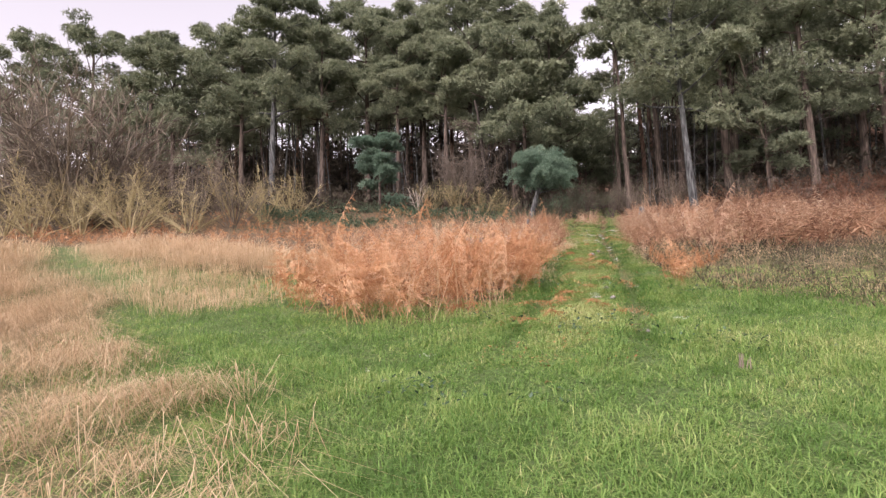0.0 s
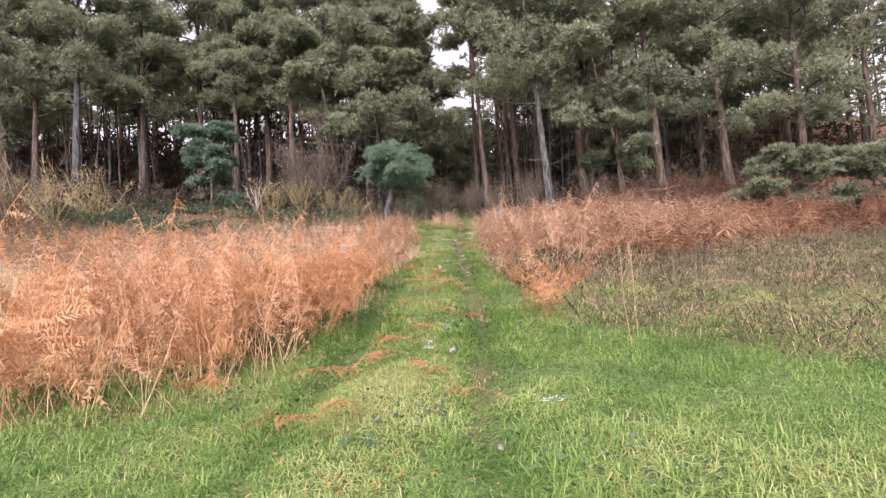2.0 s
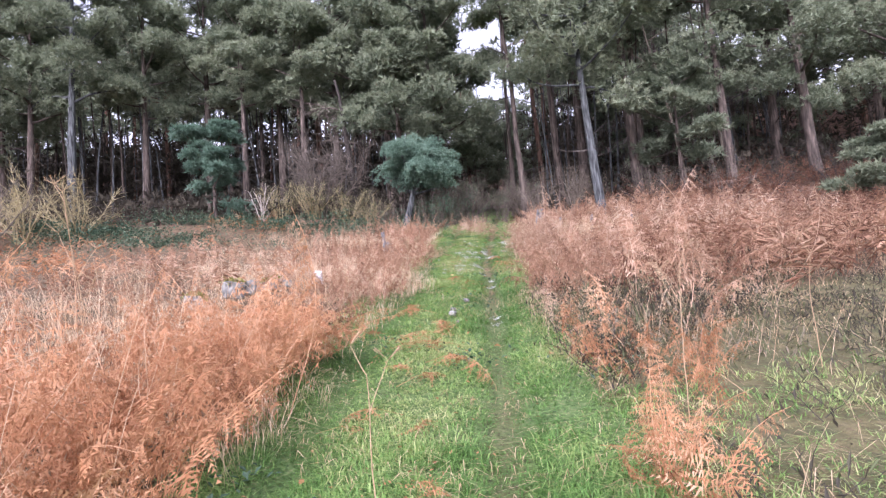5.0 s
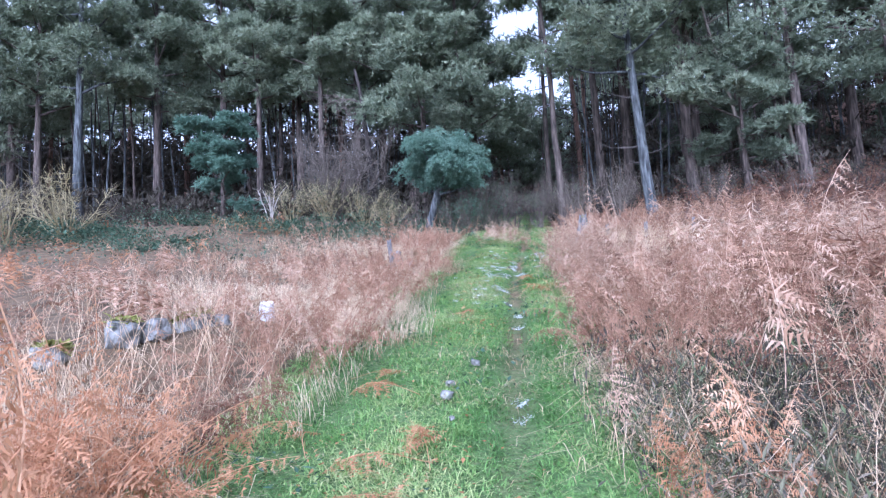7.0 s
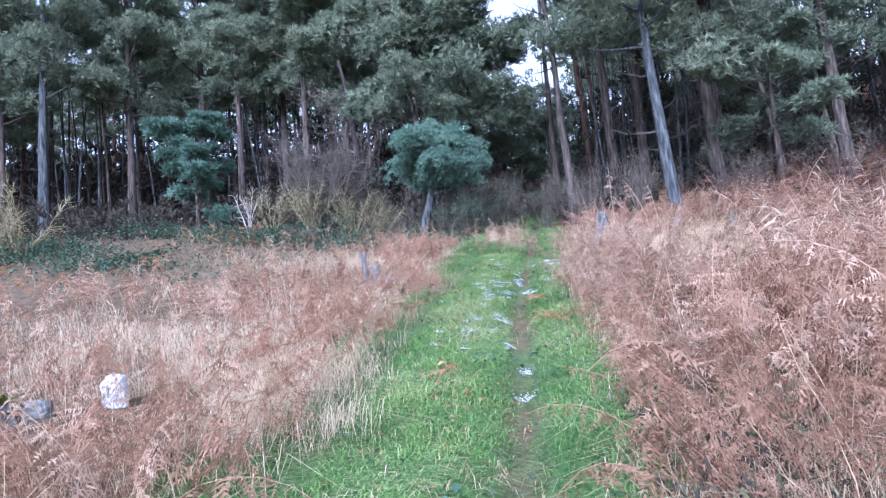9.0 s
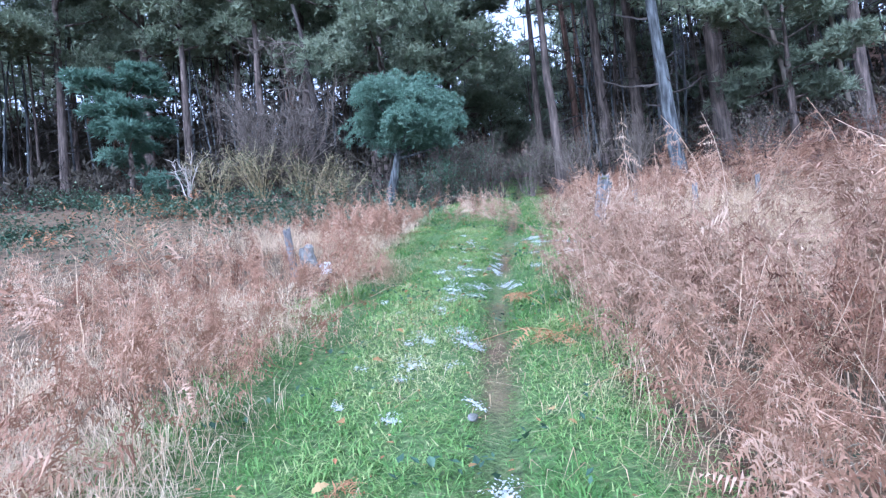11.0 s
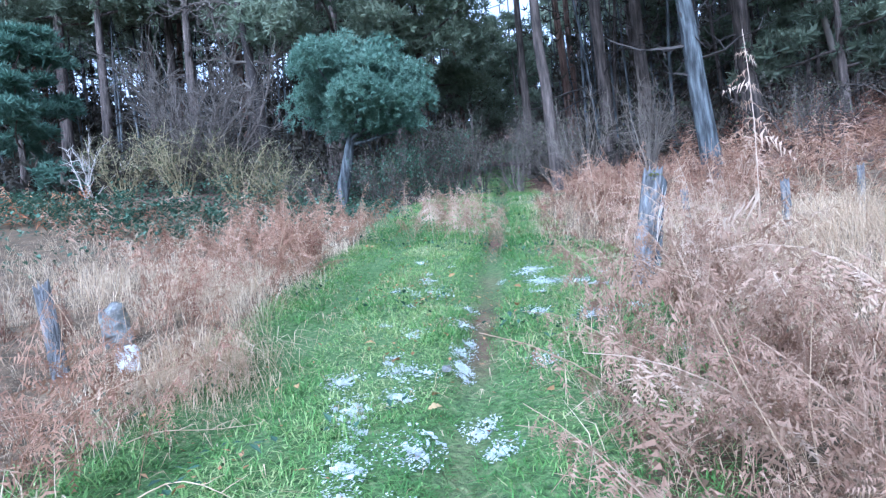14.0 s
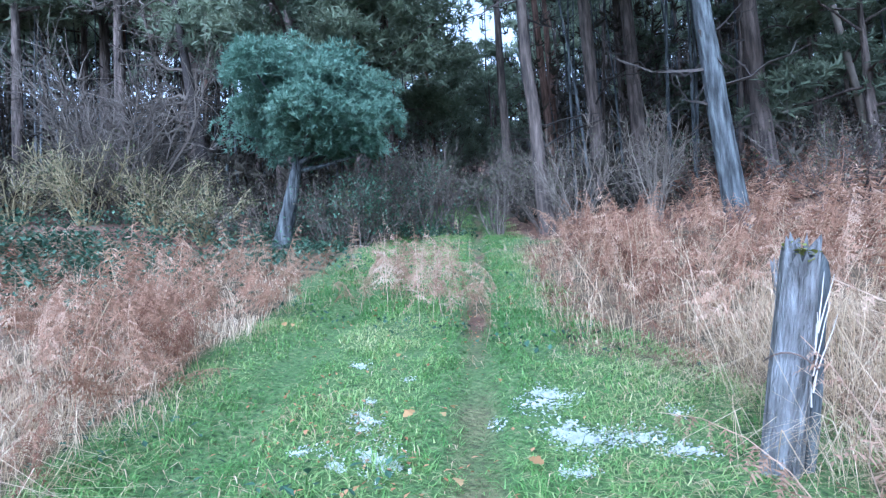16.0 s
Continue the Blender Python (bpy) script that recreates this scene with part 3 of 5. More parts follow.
for x, y, h, b in ((11.4, 45.0, 5.0, 0.5), (14.4, 47.5, 6.5, 0.6), (13.9, 52.5, 7.0, 0.6), (17.8, 54.0, 7.5, 0.8), (19.6, 59.0, 8.5, 0.8), (16.6, 60.5, 8.0, 0.8), (19.0, 40.5, 5.0, 0.5), (22.5, 39.0, 5.0, 0.6), (26.5, 38.5, 5.5, 0.6), (30.5, 36.5, 5.5, 0.6), (24.5, 43.0, 6.0, 0.6), (29.0, 42.0, 6.0, 0.6)):
    pine(x, y, h, b, 2.4, 0.12, 30, 26, dead=0, tone=0.3, tufts=TUFTS_CORE, plain=True, label="dark bushy young pine in the shade of the wood")
for x, y, h, b in ((31.5, 33.5, 14.0, 4.0), (33.5, 29.5, 13.5, 3.0), (36.5, 32.5, 14.5, 3.5), (38.0, 28.0, 13.5, 3.0), (41.5, 31.5, 14.5, 3.0), (45.0, 29.0, 14.0, 3.0), (34.5, 37.0, 14.0, 4.0), (40.0, 36.5, 14.5, 4.0)):
    pine(x, y, h, b, 3.8, 0.24, 48, 40, tone=0.4, tufts=TUFTS_CORE)
pine(22.6, 24.8, 2.6, 0.3, 2.2, 0.12, 40, 40, needles=NEEDLE, dead=0, tone=0.4, flat=0.35, label="low bushy blue-green pine among the bracken")
pine(26.5, 24.0, 2.6, 0.3, 2.4, 0.12, 36, 36, needles=NEEDLE, dead=0, tone=0.35, flat=0.35, label="low bushy blue-green pine among the bracken")


def shrub(x, y, height, width, stems, material, label, name="bare_shrub", twigs=5, upright=1.0, thick=0.03, leaves=None, seed_tone=0.5, leaf_count=0, sink=0.05):
    """A leafless shrub: crooked stems that fork into twigs; some keep small leaves."""
    root = new(name)
    tagged(root, label, "shrub")
    root.matrix_basis = pose(x, y, float(land(x, y)) - sink)
    leafage = Geo()
    for i in range(stems):
        wood = Geo()
        a = rng.uniform(0, 2 * np.pi)
        out = rng.uniform(0.1, 1.0) * width / height
        d = np.array([np.cos(a) * out, np.sin(a) * out, upright])
        start = np.array([np.cos(a), np.sin(a), 0]) * rng.uniform(0, 0.12) * width
        main = wander(start, d, height * rng.uniform(0.6, 1.05), 7, 0.12, 0.02)
        tone = np.clip(seed_tone + rng.normal(0, 0.2), 0, 1)
        wood.add(*tube(main, np.linspace(thick * rng.uniform(0.6, 1.2), thick * 0.12, 8), 4), tone)
        for q in range(2, 8):
            for k in range(twigs if q > 3 else max(1, twigs // 2)):
                dd = (main[q] - main[q - 1]) / (np.linalg.norm(main[q] - main[q - 1]) + 1e-9) + rng.normal(size=3) * 0.65
                tw = wander(main[q], dd, height * rng.uniform(0.1, 0.3), 2, 0.25)
                wood.add(*tube(tw, np.linspace(thick * 0.28, thick * 0.08, 3), 3), np.clip(tone + rng.normal(0, 0.15), 0, 1))
                if leaf_count:
                    c = tw[rng.integers(1, 3, leaf_count)] + rng.normal(size=(leaf_count, 3)) * 0.06
                    scatter(leafage, LEAF_SHAPE, c, turn_z(rng.uniform(0, 6.28, leaf_count)) @ turn_x(rng.uniform(-1.2, 1.2, leaf_count)), rng.uniform(0.4, 0.9, leaf_count), rng.uniform(0.1, 1, leaf_count))
        part("stem", wood, material, root)
    if leaf_count:
        tagged(part("foliage", leafage, leaves, root), kind="stuff")
    return root


LEAF_SHAPE = (np.array([(0, 0, 0), (0.03, 0.04, 0.008), (0, 0.1, 0), (-0.03, 0.04, 0.008)]), np.array([(0, 1, 2), (0, 2, 3)]), np.full(4, 0.5))

HERB_SHAPE = (LEAF_SHAPE[0] * [0.4, 1.3, 1.0], LEAF_SHAPE[1], LEAF_SHAPE[2])

shrub(-19.0, 29.5, 7.6, 6.0, 90, TWIG, "large leafless thorn tree with dense grey twigs", twigs=6, upright=0.75, thick=0.085, name="thorn_tree")
shrub(-24.0, 31.0, 6.5, 6.0, 30, TWIG, "large leafless thorn tree with dense grey twigs", twigs=5, upright=0.75, thick=0.06, name="thorn_tree")
for x, y, h in ((-15.5, 28.0, 3.6), (-13.0, 29.5, 4.0), (-10.6, 29.0, 3.8), (-12.0, 27.2, 2.6), (-9.4, 30.5, 2.6), (-17.0, 27.0, 2.8), (-20.5, 27.0, 3.0), (-14.2, 26.4, 3.0), (-18.2, 25.8, 3.4), (-22.5, 27.5, 3.8), (-11.2, 31.5, 3.2), (-8.2, 31.8, 2.4), (-16.2, 30.0, 4.2)):
    shrub(x, y, h, h * 0.9, 18, TWIG_OLIVE if h < 3.7 else TWIG, "leafless straw-coloured willow bush at the field edge", twigs=6, upright=0.7, thick=0.03)
shrub(12.6, 31.3, 2.3, 0.9, 22, TWIG, "pale bare shrub with a fan of upright stems", twigs=4, thick=0.022)
shrub(10.9, 31.4, 2.2, 1.2, 14, TWIG, "grey bare shrub with fine twigs beside a trunk", twigs=5, thick=0.018)
for x, y, h, w in ((15.6, 29.6, 1.5, 2.2), (20.6, 28.8, 1.8, 2.6), (22.6, 27.4, 2.6, 3.0), (25.5, 27.0, 2.6, 3.0), (11.6, 45.5, 3.6, 2.2), (13.0, 47.0, 4.0, 2.6)):
    shrub(x, y, h, w, 14, TWIG_DARK, "dark tangled bare undergrowth shrub", twigs=5, thick=0.02, leaves=HERB, leaf_count=1)
for x, y, h, w in ((6.7, 32.4, 1.5, 1.1), (7.4, 33.4, 2.0, 1.4), (8.0, 35.2, 2.4, 1.5), (8.9, 37.6, 2.6, 1.6), (9.4, 39.8, 2.8, 1.8), (11.9, 36.6, 2.6, 1.6), (12.8, 39.0, 2.8, 1.8), (5.9, 34.4, 1.8, 1.6), (4.4, 33.2, 1.5, 1.4), (9.1, 34.3, 2.2, 1.2), (7.9, 36.4, 3.0, 1.8), (7.0, 35.0, 2.8, 2.0), (6.4, 33.9, 2.0, 1.6), (9.9, 33.4, 2.3, 1.4), (11.4, 33.6, 2.6, 1.8), (14.2, 31.8, 2.4, 2.2), (15.8, 30.4, 2.6, 2.4), (18.2, 28.8, 2.8, 2.8), (3.4, 35.4, 2.2, 2.2), (-3.0, 38.6, 2.0, 2.2), (17.5, 31.5, 2.4, 2.2), (13.6, 33.4, 2.4, 2.0), (8.3, 34.0, 2.8, 2.2), (7.3, 34.2, 2.6, 2.2), (8.9, 35.6, 3.2, 2.4), (10.2, 34.8, 3.0, 2.0), (6.2, 33.2, 1.7, 1.6), (10.9, 33.0, 2.6, 1.6), (12.1, 34.2, 3.0, 2.2), (4.8, 35.0, 2.4, 2.2), (2.2, 36.4, 2.4, 2.4), (-1.6, 37.4, 2.2, 2.4), (-6.0, 38.4, 2.2, 2.6), (-8.5, 38.0, 2.0, 2.6)):
    shrub(x, y, 0.75 * h, w, 14, TWIG_MID, "dense brown-grey thicket of bare twigs under the pines", twigs=5, thick=0.016, leaves=HERB, leaf_count=1)
for x, y, h, w in ((6.4, 32.6, 1.5, 1.5), (7.2, 33.0, 1.7, 1.6), (7.9, 33.9, 1.8, 1.6), (6.0, 33.6, 1.2, 1.3)):
    shrub(x, y, h, w, 14, TWIG_MID, "dark green leafy bush under the small pine", name="leafy_bush", twigs=5, thick=0.015, leaves=BRAMBLE, leaf_count=4)
shrub(1.4, 35.6, 4.0, 3.2, 40, TWIG_MID, "rounded bare thorn bush with fine grey twigs", twigs=7, upright=0.75, thick=0.035)
for x, y, h, w in ((1.0, 34.8, 2.0, 2.0), (2.6, 34.2, 1.7, 1.8), (-0.6, 35.2, 1.6, 1.8), (3.6, 33.6, 1.3, 1.3)):
    shrub(x, y, h, w, 22, TWIG_OLIVE, "yellowish lichen-covered thorn bush with few leaves", twigs=6, thick=0.02, leaves=HERB, leaf_count=3)
shrub(-1.5, 35.0, 1.7, 0.9, 6, PALE_WOOD, "small forked dead tree, bleached pale", twigs=3, thick=0.035, name="dead_sapling", seed_tone=0.25)


def dead_tree(x, y):
    """A dead broad-leaved tree that throws long crooked boughs to one side."""
    root = new("dead_tree")
    tagged(root, "dead grey tree with long crooked bare boughs", "tree")
    root.matrix_basis = pose(x, y, float(land(x, y)) - 0.1)
    g = Geo()
    trunk = wander((0, 0, 0), (0.03, 0, 1), 7.5, 9, 0.05)
    g.add(*tube(trunk, np.linspace(0.2, 0.06, 10), 8, 0.05), 0.2)
    part("trunk", g, TWIG_DARK, root, smooth=True)
    for h, a, ln in ((3, 2.9, 2.4), (4, 3.3, 2.6), (4, 2.4, 2.0), (5, 3.0, 2.2), (5, 0.4, 1.8), (6, 2.0, 2.0), (7, 3.6, 2.0), (3, 3.7, 1.8)):
        b = Geo()
        main = wander(trunk[h], (np.cos(a), np.sin(a) * 0.6, 0.25), ln, 9, 0.25)
        b.add(*tube(main, np.linspace(0.055, 0.012, 10), 5), rng.uniform(0.3, 0.9))
        for q in range(2, 10):
            for k in range(3):
                tw = wander(main[q], main[q] - main[q - 1] + rng.normal(size=3) * 0.3, rng.uniform(0.5, 1.4), 6, 0.3)
                b.add(*tube(tw, np.linspace(0.022, 0.006, 7), 4), rng.uniform(0.2, 1))
                for c in (2, 4):
                    b.add(*tube(wander(tw[c], rng.normal(size=3), rng.uniform(0.2, 0.6), 4, 0.3), np.linspace(0.01, 0.004, 5), 3), rng.uniform(0.2, 1))
        part("bough", b, TWIG_MID, root)


dead_tree(3.1, 37.0)


def pale_trunk(x, y, h, lean, label):
    """A bare broken trunk with a few crooked limbs."""
    root = new("bare_tree")
    tagged(root, label, "tree")
    root.matrix_basis = pose(x, y, float(land(x, y)) - 0.1)
    line = wander((0, 0, 0), (lean, 0, 1), h, 10, 0.04)
    g = Geo()
    g.add(*tube(line, np.linspace(0.09, 0.025, 11), 8, 0.05), 0.6)
    part("trunk", g, TWIG, root, smooth=True)
    for q in range(4, 11):
        b = Geo()
        a = rng.uniform(0, 6.28)
        br = wander(line[q], (np.cos(a), np.sin(a), 0.8), rng.uniform(1.0, 2.6), 6, 0.2)
        b.add(*tube(br, np.linspace(0.04, 0.008, 7), 4), rng.uniform(0.3, 0.9))
        for k in (2, 4, 5):
            b.add(*tube(wander(br[k], rng.normal(size=3) + [0, 0, 0.6], 0.9, 4, 0.25), np.linspace(0.014, 0.004, 5), 3), 0.6)
        part("limb", b, TWIG, root)


pale_trunk(18.4, 31.5, 13.0, -0.2, "tall bare birch with a pale broken trunk")
pale_trunk(21.8, 33.0, 12.5, -0.12, "tall bare birch with a pale broken trunk")


# ---- bracken ----
def frond_template(fine, seed, pairs=15, n=9):
    """A dead bracken plant: a stalk that arches over and carries pairs of drooping pinnae; fine ones are cut into pinnules."""
    g = Geo()
    arch, limp = rng.uniform(0.6, 1.5), rng.uniform(0.2, 1.3)
    s = np.linspace(0, 1, n)
    ang = arch * 1.6 * np.clip(s - 0.25, 0, 1) ** 1.3
    step = 1.25 / (n - 1)
    pts = np.zeros((n, 3))
    for i in range(1, n):
        pts[i] = pts[i - 1] + step * np.array([0.04 * np.sin(i * 1.3 + seed), np.sin(ang[i]) + 0.05, np.cos(ang[i])])
    g.add(*tube(pts, np.linspace(0.0036, 0.0016, n), 3), 0.8)
    for i in range(pairs):
        f = 0.34 + 0.64 * i / pairs
        c = np.array([np.interp(f, s, pts[:, k]) for k in range(3)])
        e = np.array([np.interp(min(1, f + 0.03), s, pts[:, k]) for k in range(3)]) - c
        e /= np.linalg.norm(e)
        ln = 0.27 * (1 - (f - 0.34) / 0.66) ** 0.8 + 0.02
        for side in (-1, 1):
            if rng.uniform() < 0.12:
                continue
            droop = limp * rng.uniform(0.3, 1.4)
            d = np.array([side, 0, 0]) + e * rng.uniform(0.2, 0.7) + np.array([0, 0, -droop]) + rng.normal(size=3) * 0.28
            d /= np.linalg.norm(d)
            w = np.cross(d, np.cross(e, d)) + rng.normal(size=3) * 0.35
            w /= np.linalg.norm(w)
            l = ln * rng.uniform(0.7, 1.15)
            curl = (np.cross(d, w) * rng.uniform(-0.55, 0.55) + w * rng.uniform(-0.3, 0.3)) * l + np.array([0, 0, -0.3 * l])
            tone = np.clip(0.5 + rng.normal(0, 0.14), 0, 1)
            if fine:
                k = 9
                q = np.linspace(0, 1, k + 1)[:, None]
                rib = c + d * l * q + curl * q ** 2
                vs, ts = [], []
                for j in range(k):
                    wd = l * 0.25 * (1 - j / k) + 0.007
                    along_rib = rib[j + 1] - rib[j]
                    for flank in (-1, 1):
                        if rng.uniform() < 0.12:
                            continue
                        tip = rib[j] + along_rib * rng.uniform(0.5, 1.1) + flank * w * wd * rng.uniform(0.5, 1.15) + rng.normal(size=3) * 0.28 * wd + np.array([0, 0, -0.3 * wd])
                        o = len(vs)
                        vs += [rib[j], rib[j] + along_rib * 0.6, tip]
                        ts.append((o, o + 1, o + 2))
                vs += [rib[0], rib[0] + w * 0.0025, rib[-1]]
                ts.append((len(vs) - 3, len(vs) - 2, len(vs) - 1))
                g.add(np.array(vs), ts, tone)
            else:
                m = c + d * l * 0.45 + curl * 0.2
                g.add([c, m + w * l * (0.065 if pairs > 9 else 0.12), c + d * l + curl, m - w * l * (0.065 if pairs > 9 else 0.12)], [(0, 1, 2), (0, 2, 3)], tone)
    return g.arrays()


FAR = [tuple(a for a in frond_template(False, i, 9, 5)) for i in range(6)]
FINE = [frond_template(True, i) for i in range(8)]
PLAIN = [frond_template(False, i) for i in range(8)]


def thicket(name, label, material, groups):
    """Bracken too dense to count: groups of (x, y, size, fine, tone)."""
    g = Geo()
    for x, y, size, fine, tone in groups:
        kinds = FAR if fine is None else FINE if fine else PLAIN
        which = rng.integers(0, len(kinds), len(x))
        z = land(x, y) - 0.03
        for k in range(len(kinds)):
            m = which == k
            c = m.sum()
            turns = turn_z(rng.uniform(0, 6.28, c)) @ turn_x(rng.normal(0.0, 0.42, c))
            sc = size[m][:, None] * np.stack([rng.uniform(0.8, 1.2, c)] * 2 + [rng.uniform(0.75, 1.15, c)], -1)
            scatter(g, kinds[k], np.stack([x[m], y[m], z[m]], -1), turns, sc, np.clip(tone[m] + rng.normal(0, 0.2, c), 0, 1))
    return tagged(part(name, g, material), label, "bracken", kind="stuff")


def bracken_group(poly, density, dmin, dmax, fine, size, box=None, keep=None, tone=0.5, ymin=-99, ymax=99):
    xs, ys = [p[0] for p in poly], [p[1] for p in poly]
    area = (max(xs) - min(xs)) * (max(ys) - min(ys))
    x, y = sample(poly, int(area * density), box)
    x = x + 0.9 * (patchy(x, y, 0.85, 0.2) - 0.5) + 0.9 * (patchy(x, y, 1.9, 2.7) - 0.5) + 0.5 * (patchy(x, y, 5.3, 0.4) - 0.5)
    d = np.abs(x - track(y) + 0.6)
    k = (d >= dmin) & (d < dmax) & (y >= ymin) & (y < ymax) & ((x - track(y) > 0.65) | (x - track(y) < -1.5))
    if keep is not None:
        k &= rng.uniform(size=len(x)) < keep(x, y)
    x, y = x[k], y[k]
    hump = patchy(x, y, 2.9, 3.3) - 0.5
    return x, y, size(x, y) * rng.uniform(0.7, 1.2, len(x)) * (1 + 0.65 * hump), fine, np.full(len(x), tone) + 0.35 * (patchy(x, y, 0.9, 1.3) - 0.5) + 0.5 * hump + 0.3 * (patchy(x, y, 5.7, 0.6) - 0.5)


def tall_left(x, y):
    # shoulder-high by the field, knee-high further up
    return 0.98 - 0.42 * smooth(y, 10.5, 13.5) + 0.1 * (patchy(x, y, 0.8) - 0.5)


def tall_right(x, y):
    d = x - track(y)
    edge = 0.55 + 0.45 * smooth(d, 0.7, 1.8)
    return edge * (0.92 + 0.15 * (patchy(x, y, 0.7, 2.0) - 0.5)) * (1 - 0.25 * smooth(y, 22.5, 24.5)) * (1 - 0.55 * inside(x, y, HAY_POST))


VERGE = [(3.5, 8.9), (4.3, 9.2), (4.7, 11.0), (5.6, 13.0), (6.0, 15.0), (4.8, 15.2), (4.3, 13.2), (3.6, 10.6)]
STONE_GAP = [(3.3, 22.0), (4.6, 21.6), (4.6, 23.0), (3.7, 23.4)]
ROCK_GAP = [(0.2, 14.9), (1.7, 14.0), (2.2, 16.6), (0.7, 17.0)]


def straw(x, y):
    # where cream-coloured grass stands between the bracken
    return (patchy(x, y, 1.4, 3.3) + 0.25 * (patchy(x, y, 4.1, 1.1) - 0.5) > 0.57) * 1.0


def keep_left(x, y):
    bare = inside(x, y, HAY_BACK) * 0.9 + (inside(x, y, WOOD)) * 0.5
    thin = smooth(y, 11, 14) * 0.5 * (patchy(x, y, 1.1, 0.4) < 0.55) + 0.5 * smooth(y, 22.5, 25) * (x < 3.2)
    return np.clip(1 - bare - thin, 0.05, 1) * (1 - 0.65 * straw(x, y) * smooth(y, 11, 14)) * (1 - 0.75 * inside(x, y, ROCK_GAP)) * (1 - 0.4 * inside(x, y, STONE_GAP))


def keep_right(x, y):
    d = x - track(y)
    thin = (1 - smooth(d, 0.9, 3.6)) * (0.93 - 0.75 * smooth(y, 14.2, 16.2)) * (y < 21) + 0.75 * inside(x, y, HAY_POST)
    return np.clip(1 - thin, 0.05, 1) * ~inside(x, y, CLEARING)


thicket("bracken_field_side", "thick stand of dead orange-brown bracken beside the track", BRACKEN, [
    bracken_group(BRACKEN_LEFT, 20, 2.9, 9.0, True, tall_left, keep=keep_left, tone=0.55, ymax=13.0),
    bracken_group(BRACKEN_LEFT, 22, 0, 2.9, True, tall_left, keep=keep_left, tone=0.55, ymax=13.0),
    bracken_group(BRACKEN_LEFT, 12, 9.0, 40, None, tall_left, keep=keep_left, tone=0.5, ymax=13.0),
    bracken_group(BRACKEN_LEFT, 10, 8.0, 40, None, tall_left, keep=keep_left, tone=0.45, ymin=13.0)])
thicket("bracken_track_side", "thin knee-high dead bracken among pale grass", BRACKEN_RUST, [
    bracken_group(BRACKEN_LEFT, 27, 0, 3.4, True, tall_left, keep=keep_left, tone=0.5, ymin=13.0),
    bracken_group(BRACKEN_LEFT, 15, 3.4, 8.0, False, tall_left, keep=keep_left, tone=0.48, ymin=13.0)])
thicket("bracken_bank", "waist-high dead bracken on the bank beside the track", BRACKEN_RUST, [
    bracken_group(BRACKEN_RIGHT, 19, 0, 4.0, True, tall_right, keep=keep_right, tone=0.45, ymax=17.5),
    bracken_group(BRACKEN_RIGHT, 24, 4.0, 6.5, False, tall_right, keep=keep_right, tone=0.42, ymax=17.5),
    bracken_group(BRACKEN_RIGHT, 13, 6.5, 10, False, tall_right, keep=keep_right, tone=0.42, ymax=17.5)])
thicket("bracken_verge", "low orange bracken flopped over the grass beside the track", BRACKEN, [
    bracken_group(VERGE, 30, 0, 9, True, lambda x, y: 0.4 + 0.2 * patchy(x, y, 2.0), keep=lambda x, y: 1.0 * (patchy(x, y, 2.6, 1.0) > 0.45), tone=0.55, ymax=12.4)])
thicket("bracken_top_bank", "bleached tan dead bracken on the bank round old fence posts", BRACKEN_PALE, [
    bracken_group(BRACKEN_RIGHT, 19, 0, 3.4, True, tall_right, keep=keep_right, tone=0.5, ymin=17.5, ymax=23.8),
    bracken_group(BRACKEN_RIGHT, 22, 3.4, 6.5, False, tall_right, keep=keep_right, tone=0.45, ymin=17.5, ymax=23.8),
    bracken_group(BRACKEN_RIGHT, 12, 6.5, 10, False, tall_right, keep=keep_right, tone=0.4, ymin=17.5, ymax=23.8)])
thicket("bracken_wood_edge", "rust-brown dead bracken between the fence posts and the wood", BRACKEN_RUST, [
    bracken_group(BRACKEN_RIGHT, 17, 0, 4.5, True, tall_right, keep=keep_right, tone=0.42, ymin=23.8),
    bracken_group(BRACKEN_RIGHT, 13, 4.5, 10, False, tall_right, keep=keep_right, tone=0.38, ymin=23.8)])
thicket("bracken_upper_bank", "red-brown dead bracken running up to the wood", BRACKEN_SHADED, [
    bracken_group(BRACKEN_RIGHT, 8, 10, 16, False, tall_right, tone=0.4),
    bracken_group(BRACKEN_RIGHT, 6, 16, 60, None, tall_right, tone=0.4)])

SLOPE = [(14.6, 31.0), (20, 28), (28, 27.5), (28, 37), (17, 38), (14.8, 34)]
thicket("bracken_slope", "dark red-brown bracken on the slope under the pines", BRACKEN_SHADED, [
    bracken_group(SLOPE, 7, 0, 60, None, lambda x, y: 0.75 + 0.2 * patchy(x, y, 0.9), tone=0.45)])


# ---- grass ----
def blades(x, y, length, width, bend, tone, droop=1.0, heading=None):
    """Bent blades, two triangles each, rooted at x, y."""
    n = len(x)
    a = 9.0 * patchy(x, y, 1.7, 0.3) + 5.0 * patchy(x, y, 5.0, 1.7) + rng.normal(0, 0.9, n)
    if heading is not None:
        a = heading
    out = np.stack([np.cos(a), np.sin(a), np.zeros(n)], -1)
    side = np.stack([-np.sin(a), np.cos(a), np.zeros(n)], -1) * (width / 2)[:, None]
    root = np.stack([x, y, land(x, y) - 0.01], -1)
    up = np.array([0, 0, 1.0])
    mid = root + up * (length * 0.5)[:, None] + out * (length * bend * 0.24)[:, None]
    tip = root + up * (length * (1 - 0.35 * bend * droop))[:, None] + out * (length * bend)[:, None]
    v = np.stack([root, mid + side, mid - side, tip], 1).reshape(-1, 3)
    o = (np.arange(n) * 4)[:, None, None]
    t = (np.array([[0, 1, 2], [2, 1, 3]])[None] + o).reshape(-1, 3)
    return v, t, np.repeat(tone, 4)


